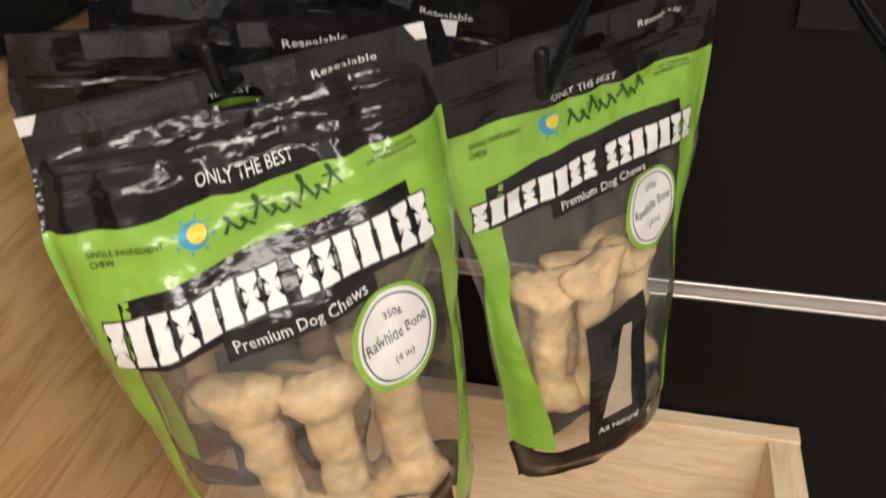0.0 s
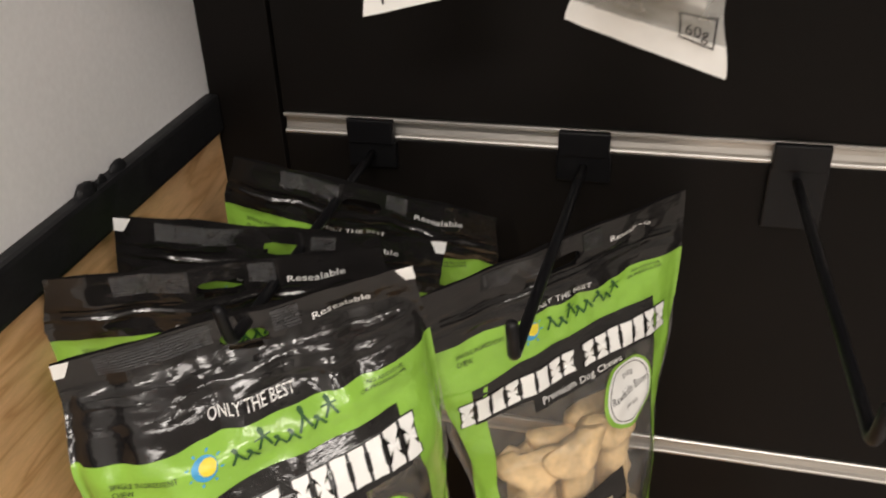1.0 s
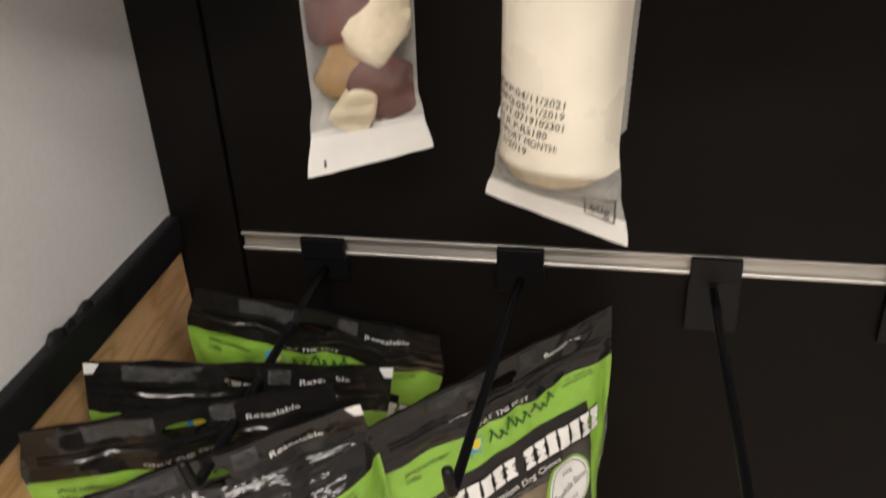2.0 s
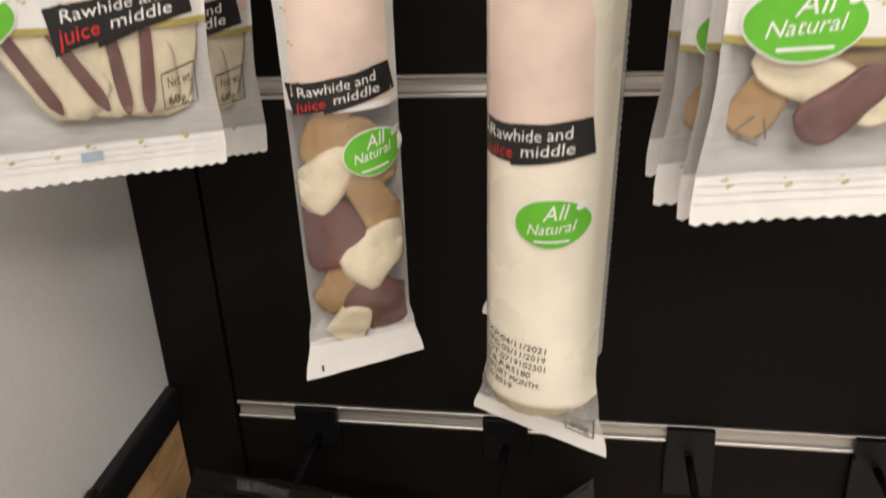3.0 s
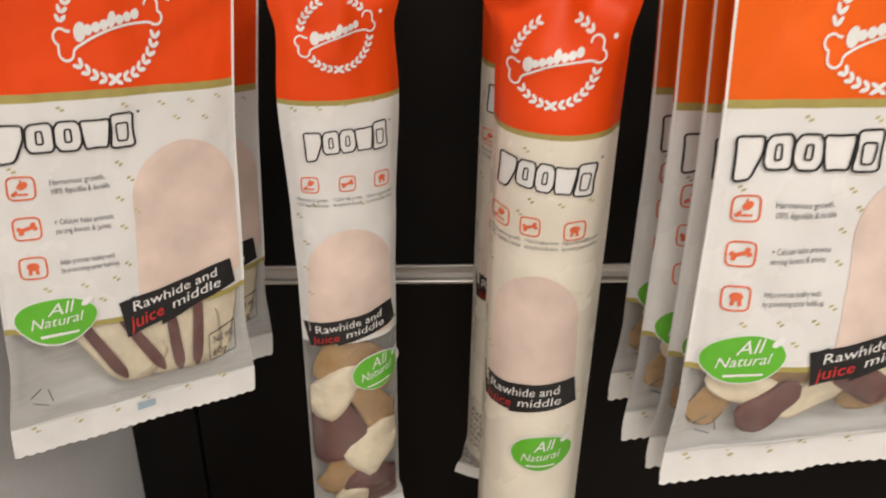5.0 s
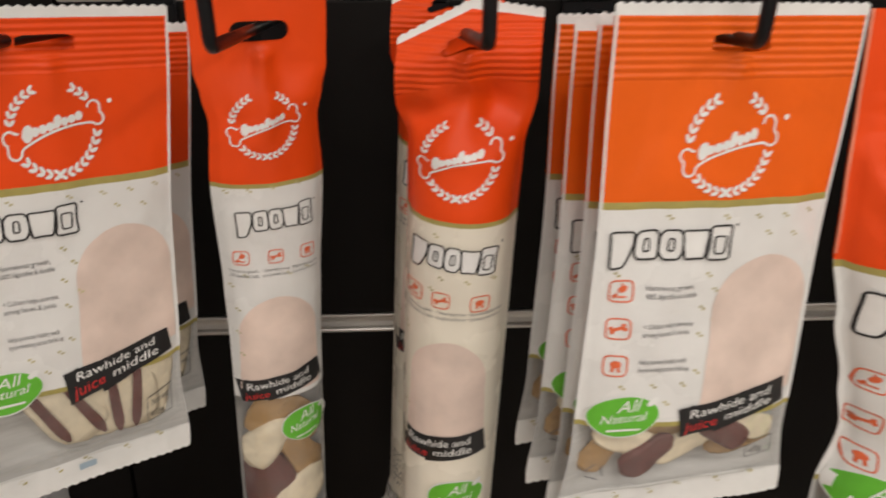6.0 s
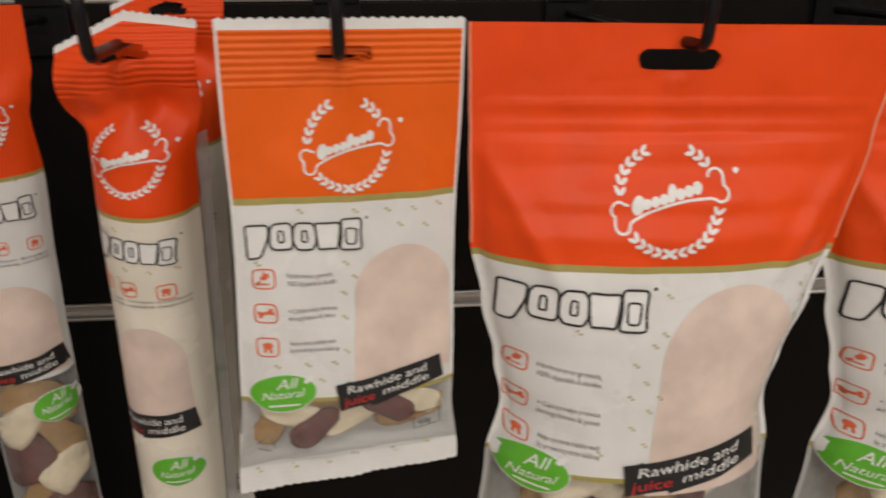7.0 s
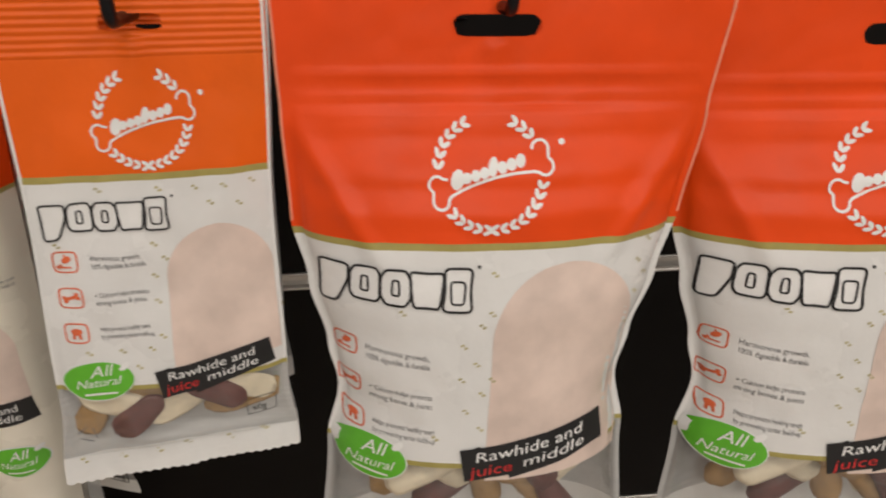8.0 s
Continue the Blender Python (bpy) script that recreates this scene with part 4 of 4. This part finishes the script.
# ---- wide stand-up pouch ----
def wide_pouch(seed):
    b = Bag("treat_pouch", ((0, 0.1005), (0.03, 0.0995), (0.055, 0.0985), (0.105, 0.0965), (0.14, 0.0895), (0.175, 0.0815), (0.200, 0.0770), (0.235, 0.0840), (0.31, 0.090)),
            ((0, 0.0005), (0.0345, 0.0008), (0.0375, 0.0028), (0.0405, 0.0012), (0.0445, 0.0010), (0.0478, 0.0032), (0.0505, 0.0026), (0.056, 0.0070), (0.063, 0.0090), (0.085, 0.021), (0.10, 0.028), (0.15, 0.035), (0.27, 0.038), (0.31, 0.030)),
            ((0, 0.0005), (0.045, 0.0010), (0.06, 0.005), (0.10, 0.018), (0.17, 0.030), (0.27, 0.032), (0.31, 0.026)), 0.62, 0.0015, seed, kx=0.6, height=0.31, pull=(0.022, 0.0030, 0.020), right=((0, 1.12), (0.055, 1.07), (0.12, 1.0), (0.20, 0.95), (0.31, 0.95)), gusset=0.0035)
    mats = [M_SEAL, M_ORANGE, M_GOLD, M_PAPER, M_CLEAR, M_BACKP]
    slot = (0.0165, 0.0195, 0.0050)
    b.sheet("front_film", [(0.0, 1), (0.1112, 2), (0.1147, 3), (0.2290, 2), (0.2320, 4), (0.2900, 3)], 0.31, 0.0022, mats, -1, slot, (False, False))
    b.sheet("back_film", [(0.0, 1), (0.1112, 3), (0.2290, 5), (0.2900, 3)], 0.31, 0.0032, mats, 1, slot, (False, False))
    for sg in (-1, 1):
        b.apart()
        b.quadgrid("edge_seam", M_EDGE, lambda a, t: (sg * b.tab(b.half, 0.108 * t) * (0.988 + 0.012 * a), 0.108 * t), 1, 24, 1.5)
    wreath(b, -0.0030, 0.0803, 0.0243)
    block_logo(b, -0.0475, 0.1325, 0.0740, 0.0235, -2)
    for k, v in enumerate((0.1655, 0.1880, 0.2080)):
        off = 0.0013 * k
        icon(b, -0.0722 + off, v + 0.003, 0.0110, k)
        for j, ln in enumerate(CLAIMS[k]):
            b.letter("claim_writing", M_GREYINK, ln, -0.0625 + off, v + 0.0035 + 0.0050 * j, 0.0044, -3, 2, 0.0310)
    peach_shape(b, 0.0365, 0.1520, 0.0310, 0.080, 1.22)
    green_oval(b, -0.0622, 0.2305, 0.0190, 0.0125, -4)
    banner(b, 0.0245, 0.2245, 0.0800, 0.0190, 8)
    speckles(b, -0.080, 0.080, 0.1170, 0.220, 0.0145, 21, ((-0.048, 0.130, 0.042, 0.015), (0.036, 0.168, 0.036, 0.055), (-0.051, 0.178, 0.034, 0.030), (-0.058, 0.221, 0.022, 0.014), (0.026, 0.227, 0.043, 0.015)))
    rnd = random.Random(4)
    for k in range(12):
        put_chew(b, rnd.uniform(-0.05, 0.05), rnd.uniform(0.240, 0.285), rnd.uniform(-0.026, 0.004), 0.045, 0.016, 0.014, rnd.uniform(-80, 80), (M_CREAM, M_TAN, M_MAROON)[k % 3], 1.0, k)
    return tagged(b.finish(), "wide orange and white zip-top treat pouch on a hook", "treat pouch", "treat pouches on hooks")


pouch = wide_pouch(3.0)
pouch.matrix_world = pose(0.5230, -0.2360, 1.4935, 0, 1.2, 0)
second = copy_thing(pouch, pose(0.7295, -0.2240, 1.4840, 0, 0, -5))
second.scale = (1.10, 1.0, 1.06)


# ---- black and lime bags of hide bones ----
def bone_bm(length, seed):
    """A knotted hide bone: flattened shaft, a two-lobed knot at each end."""
    bm = bmesh.new()
    n, m = 26, 16
    rings = []
    for i in range(n + 1):
        a = 2 * i / n - 1
        e = max(0.0, (abs(a) - 0.52) / 0.48)
        lobe = math.sin(min(1.0, e * 1.15) * math.pi * 0.62) if e > 0 else 0
        wx = 0.0140 + 0.0140 * lobe
        wy = 0.0105 + 0.0060 * lobe
        if abs(a) > 0.93:
            wx, wy = wx * (1 - (abs(a) - 0.93) * 7), wy * (1 - (abs(a) - 0.93) * 7)
        ring = []
        for k in range(m):
            t = 2 * math.pi * k / m
            cleft = 1 - 0.30 * e * abs(math.sin(t)) ** 6
            q = Vector((wx * math.cos(t), wy * math.sin(t) * cleft, a * length / 2 - math.copysign(0.006, a) * e * abs(math.sin(t)) ** 3))
            fold = 1 + 0.20 * noise.noise(Vector((3.2 * math.cos(t), 3.2 * math.sin(t) + seed, a * 1.3)))
            q.x, q.y = q.x * fold, q.y * fold
            q += 0.0038 * noise.noise_vector(q * 55 + Vector((seed, 0, seed))) + 0.0014 * noise.noise_vector(q * 160 + Vector((0, seed, seed)))
            ring.append(bm.verts.new(q))
        rings.append(ring)
    for r0, r1 in zip(rings, rings[1:]):
        for k in range(m):
            bm.faces.new((r0[k], r0[(k + 1) % m], r1[(k + 1) % m], r1[k]))
    bm.faces.new(rings[0][::-1]), bm.faces.new(rings[-1])
    return bm


def bone_bag(seed, full, tabs=True, wide=0.0835):
    if full:
        front = ((0, 0.0010), (0.014, 0.0012), (0.030, 0.012), (0.053, 0.029), (0.093, 0.054), (0.14, 0.059), (0.22, 0.061), (0.285, 0.050), (0.305, 0.040))
        half = ((0, 0.0860), (0.05, 0.0900), (0.09, 0.0900), (0.12, 0.0880), (0.15, 0.0830), (0.26, 0.0780), (0.305, 0.0700))
    else:
        front = ((0, 0.0010), (0.016, 0.0012), (0.04, 0.003), (0.08, 0.010), (0.14, 0.017), (0.19, 0.030), (0.28, 0.034), (0.305, 0.020))
        half = ((0, wide), (0.035, 0.0890), (0.09, 0.0840), (0.16, 0.0720), (0.26, 0.0640), (0.305, 0.0580))
    back = ((0, 0.0010), (0.016, 0.0012), (0.04, 0.008), (0.08, 0.018), (0.20, 0.026), (0.28, 0.024), (0.305, 0.016))
    bend = ((0, 0), (0.02, 0), (0.05, -0.009), (1, -0.009)) if full else ((0, 0), (1, 0))
    shear = ((0, 0), (0.02, 0.02), (0.05, 0.16), (1, 0.16)) if full else ((0, 0), (1, 0))
    b = Bag("bone_bag", half, front, back, 0.42 if full else 0.55, 0.0040 if full else 0.0027, seed, bend, 0.8, shear, height=0.305, crumple=((0, 0.8), (0.015, 1.6), (0.035, 2.2), (0.06, 1.2), (1, 1.0)), ridges=(0.014, 0.043 if full else 0.036, 0.0016, 0.0075))
    if full:
        b.squeeze = spread((0, 0), (0.017, 0.0125), (0.0445, 0.0390), (0.047, 0.0425), (0.062, 0.0495), (0.080, 0.063), (0.0973, 0.0757), (0.1205, 0.0958), (0.1415, 0.119), (0.19, 0.175), (0.276, 0.268), (0.305, 0.305))
    else:
        b.squeeze = spread((0, 0), (0.0445, 0.0355), (0.047, 0.0385), (0.062, 0.0455), (0.0973, 0.0790), (0.1205, 0.0960), (0.1415, 0.120), (0.19, 0.175), (0.276, 0.268), (0.305, 0.305))
    sq = b.squeeze
    mats = [M_PBLACK, M_PGREEN, M_CLEARP]
    slot = (0.0135, 0.0120, 0.0042)
    b.sheet("front_film", [(0.0, 0), (sq(0.0470), 1), (sq(0.0920), 2), (sq(0.2760), 0)], 0.305, 0.0021, mats, -1, slot, (False, False))
    b.sheet("back_film", [(0.0, 0), (0.0470, 1), (0.0800, 2), (0.2700, 0)], 0.305, 0.0030, mats, 1, slot, (False, False))
    h = b.tab
    # white corner tabs and the ribbed seal
    for sg in (-1, 1) if tabs else ():
        b.apart()
        b.quadgrid("corner_tab", M_WINK, lambda a, t: (sg * (h(b.half, 0.013 * t) * 1.0 - 0.0088 * (1 - a) * (1 - 0.45 * t)), 0.0004 + 0.0105 * t), 3, 4, 2)
    for x0, x1 in ((-0.068 if tabs else -0.052, -0.0145), (0.0145, 0.028)):
        b.apart()
        b.quadgrid("ribbed_seal", M_PRIB, lambda a, t: (x0 + (x1 - x0) * a, 0.0022 + 0.0145 * t), 22, 6, 1.5)
    for v in (0.0260, 0.0295):
        b.apart()
        b.bar("zip_ridge", M_PBLACK, 0, v, 0.158, 0.0016, 0, 3, 24, 2)
    b.letter("print_writing", M_WINK, "Resealable", 0.0330, 0.0170, 0.0068, 2, 3, 0.030)
    b.letter("print_writing", M_WINK, "ONLY THE BEST", -0.0255, 0.0445, 0.0062, 0, 3, 0.0420)
    for k, ln in enumerate(("SINGLE INGREDIENT", "CHEW")):
        b.letter("print_writing", M_INK, ln, -0.0740, 0.0640 + 0.0060 * k, 0.0056, 1, 3, 0.0310 if k == 0 else 0.010)
    for k, ln in enumerate(("NO ADDITIVE", "OR PRESERVATIVE")):
        b.letter("print_writing", M_INK, ln, 0.0500 - 0.004 * k, 0.0545 + 0.0056 * k, 0.0050, 3, 3, 0.020 + 0.005 * k)
    SX = -0.0310 if full else -0.0270
    # brand: sun and a script scrawl as plain strokes
    b.disc("brand_sun", M_BLUE, SX, 0.0620, 0.0060, 0.0078, 2, 20, 2)
    b.disc("brand_sun", M_YELLOW, SX + 0.0015, 0.0615, 0.0041, 0.0054, 3, 18, 2)
    for k in range(8):
        a = k * math.pi / 4 + 0.3
        b.stroke("brand_sun", M_BLUE, [(SX + 0.0072 * math.cos(a), 0.062 + 0.0090 * math.sin(a)), (SX + 0.0088 * math.cos(a), 0.062 + 0.0110 * math.sin(a))], 0.0010, 2)
    for k in range(9):
        x0, tall = SX + 0.0120 + 0.0066 * k, (0.010, 0.007, 0.016, 0.007, 0.008, 0.016, 0.008, 0.015, 0.0)[k]
        base = 0.0720 - 0.0006 * k
        if tall:
            b.apart()
            b.stroke("brand_script", M_PDGREEN, [(x0 + 0.0018 * math.sin(q * 0.9) + 0.0048 * q / 8, base - 1.3 * tall * math.sin(math.pi * (0.08 + 0.84 * q / 8))) for q in range(9)], 0.0014, 3)
        if k in (2, 7):
            b.stroke("brand_script", M_PDGREEN, [(x0 - 0.0015, base - 0.0130), (x0 + 0.0065, base - 0.0145)], 0.0012, 3)
    # side borders of the window
    for sg in (-1, 1):
        b.apart()
        b.quadgrid("green_border", M_PGREEN, lambda a, t: (sg * h(b.half, 0.088 + 0.186 * t) * (0.995 - a * (0.30 - 0.14 * math.sin(math.pi * min(1, t * 1.1)))), 0.088 + 0.186 * t), 10, 62, 1.6)
    # arched black brand strip and white blocks
    def arch(x):
        return 0.1020 - 0.0075 * (1 - (x / 0.078) ** 2) - 0.07 * x
    b.quadgrid("brand_strip", M_PBLACK, lambda a, t: (-0.068 + 0.130 * a, arch(-0.068 + 0.130 * a) - 0.0165 + 0.0320 * t), 24, 5, 2)
    x, pitch = -0.0770, 0.0094 if full else 0.0096
    rnd = random.Random(5)
    for k in range(16):
        if k == 8:
            x += 0.0050
            continue
        w, hh = (pitch - 0.0016) / 2, 0.0105 - 0.0020 * math.sin(math.pi * k / 15)
        cx = x + pitch / 2
        cv = arch(cx) + 0.0020
        tilt = 0.0075 * 2 * cx / 0.078 ** 2 - 0.07
        pinch, foot = rnd.uniform(0.76, 0.9), rnd.uniform(0.55, 0.7)
        form = [(-1, 1), (1, 1), (1, foot), (pinch, foot - 0.1), (pinch, 0.1 - foot), (1, -foot), (1, -1), (-1, -1), (-1, -foot), (-pinch, 0.1 - foot), (-pinch, foot - 0.1), (-1, foot)]
        b.apart()
        for col, grow, lift in ((M_INK, 0.0008, 3), (M_WINK, 0.0, 4)):
            b.poly("brand_letter_block", col, [(cx + p * (w + grow), cv - q * (hh + grow) + p * w * tilt) for p, q in form], lift, 2, 2)
        x += pitch
    b.apart()
    b.quadgrid("brand_strip", M_PBLACK, lambda a, t: (-0.032 + 0.068 * a, 0.1110 - 0.004 * a + 0.0130 * t), 12, 3, 2)
    b.letter("print_writing", M_WINK, "Premium Dog Chews", -0.0285 if full else -0.0265, 0.1212, 0.0100, 4, 3, 0.0600)
    # round badge
    BX = 0.0390 if full else 0.0375
    b.disc("badge", M_PGREEN, BX, 0.1420, 0.0215, 0.0235, 3, 32, 4)
    b.disc("badge", M_WINK, BX + 0.0005, 0.1415, 0.0192, 0.0210, 4, 32, 4)
    b.stroke("badge", M_INK, [(BX + 0.0005 + 0.0172 * math.cos(2 * math.pi * k / 40), 0.1415 + 0.0190 * math.sin(2 * math.pi * k / 40)) for k in range(40)], 0.0006, 5, True)
    b.letter("badge_writing", M_INK, "350g", BX - 0.004, 0.1320, 0.0048, 8, 5, 0.0090)
    b.letter("badge_writing", M_INK, "Rawhide Bone", BX - 0.015, 0.1440, 0.0076, 6, 5, 0.0315)
    b.letter("badge_writing", M_INK, "(4 in)", BX - 0.003, 0.1520, 0.0048, 4, 5, 0.0100)
    # lower corner patch with a plain pale shape
    px, pv = (0.0060, 0.2420) if full else (-0.0215, 0.1900)
    b.quadgrid("corner_patch", M_PBLACK, lambda a, t: (px + 0.046 * a, pv - 0.006 * a + (0.278 - pv + 0.006 * a) * t), 8, 12, 2)
    b.quadgrid("patch_shape", mat("beige_ink", (0.48, 0.40, 0.30), 0.4), lambda a, t: (px + 0.0300 - 0.010 * t + (a - 0.5) * (0.007 + 0.016 * t), pv + 0.008 + (0.250 - min(pv, 0.205)) * t), 4, 8, 3)
    b.letter("print_writing", M_WINK, "All Natural", px + 0.006, 0.2700, 0.0060, 4, 3, 0.030)
    rnd = random.Random(int(seed))
    n = 0
    deep = 0.034 if full else 0.004
    for row, v in enumerate((0.190, 0.204)):
        for k in range(3):
            bm = bone_bm(0.114, seed + n)
            bmesh.ops.transform(bm, matrix=Matrix.Translation(((k - 1) * (0.0340 if full else 0.0300) + rnd.uniform(-0.002, 0.002), -deep - 0.001 - (0.006 if k == 1 else 0.0) + 0.024 * row, -v + rnd.uniform(-0.008, 0.008)))
                                @ pose(0, 0, 0, rnd.uniform(-4, 4), rnd.uniform(-5, 5), rnd.uniform(-25, 25)) @ Matrix.Diagonal((0.84, 0.84, 1, 1)), verts=bm.verts)
            b.settle(bm)
            part("hide_bone", bm, M_BONE, b.root)
            n += 1
    return tagged(b.finish(), "glossy black and lime bag of hide bones on a hook", "treat bag", "bags of hide bones on hooks")


bag_p = bone_bag(12.0, True)
bag_p.matrix_world = pose(0.0695, -0.2177, 0.9835, 0, -6.6, 30.1)
bag_q = bone_bag(31.0, False, False, 0.0900)
bag_q.matrix_world = pose(0.2080, -0.1050, 0.9760, 0, -5.0, 43)
bag_k = bone_bag(26.0, False, True, 0.0885)
bag_k.matrix_world = pose(0.0640, -0.1470, 0.9910, 8, 9.5, 19.5)
bag_t = bone_bag(47.0, False, False, 0.0820)
bag_t.matrix_world = pose(0.0480, -0.1930, 0.9940, 6, 1.0, 24)
copy_thing(bag_t, pose(0.0860, -0.0800, 0.9870, 12, 12, 5))
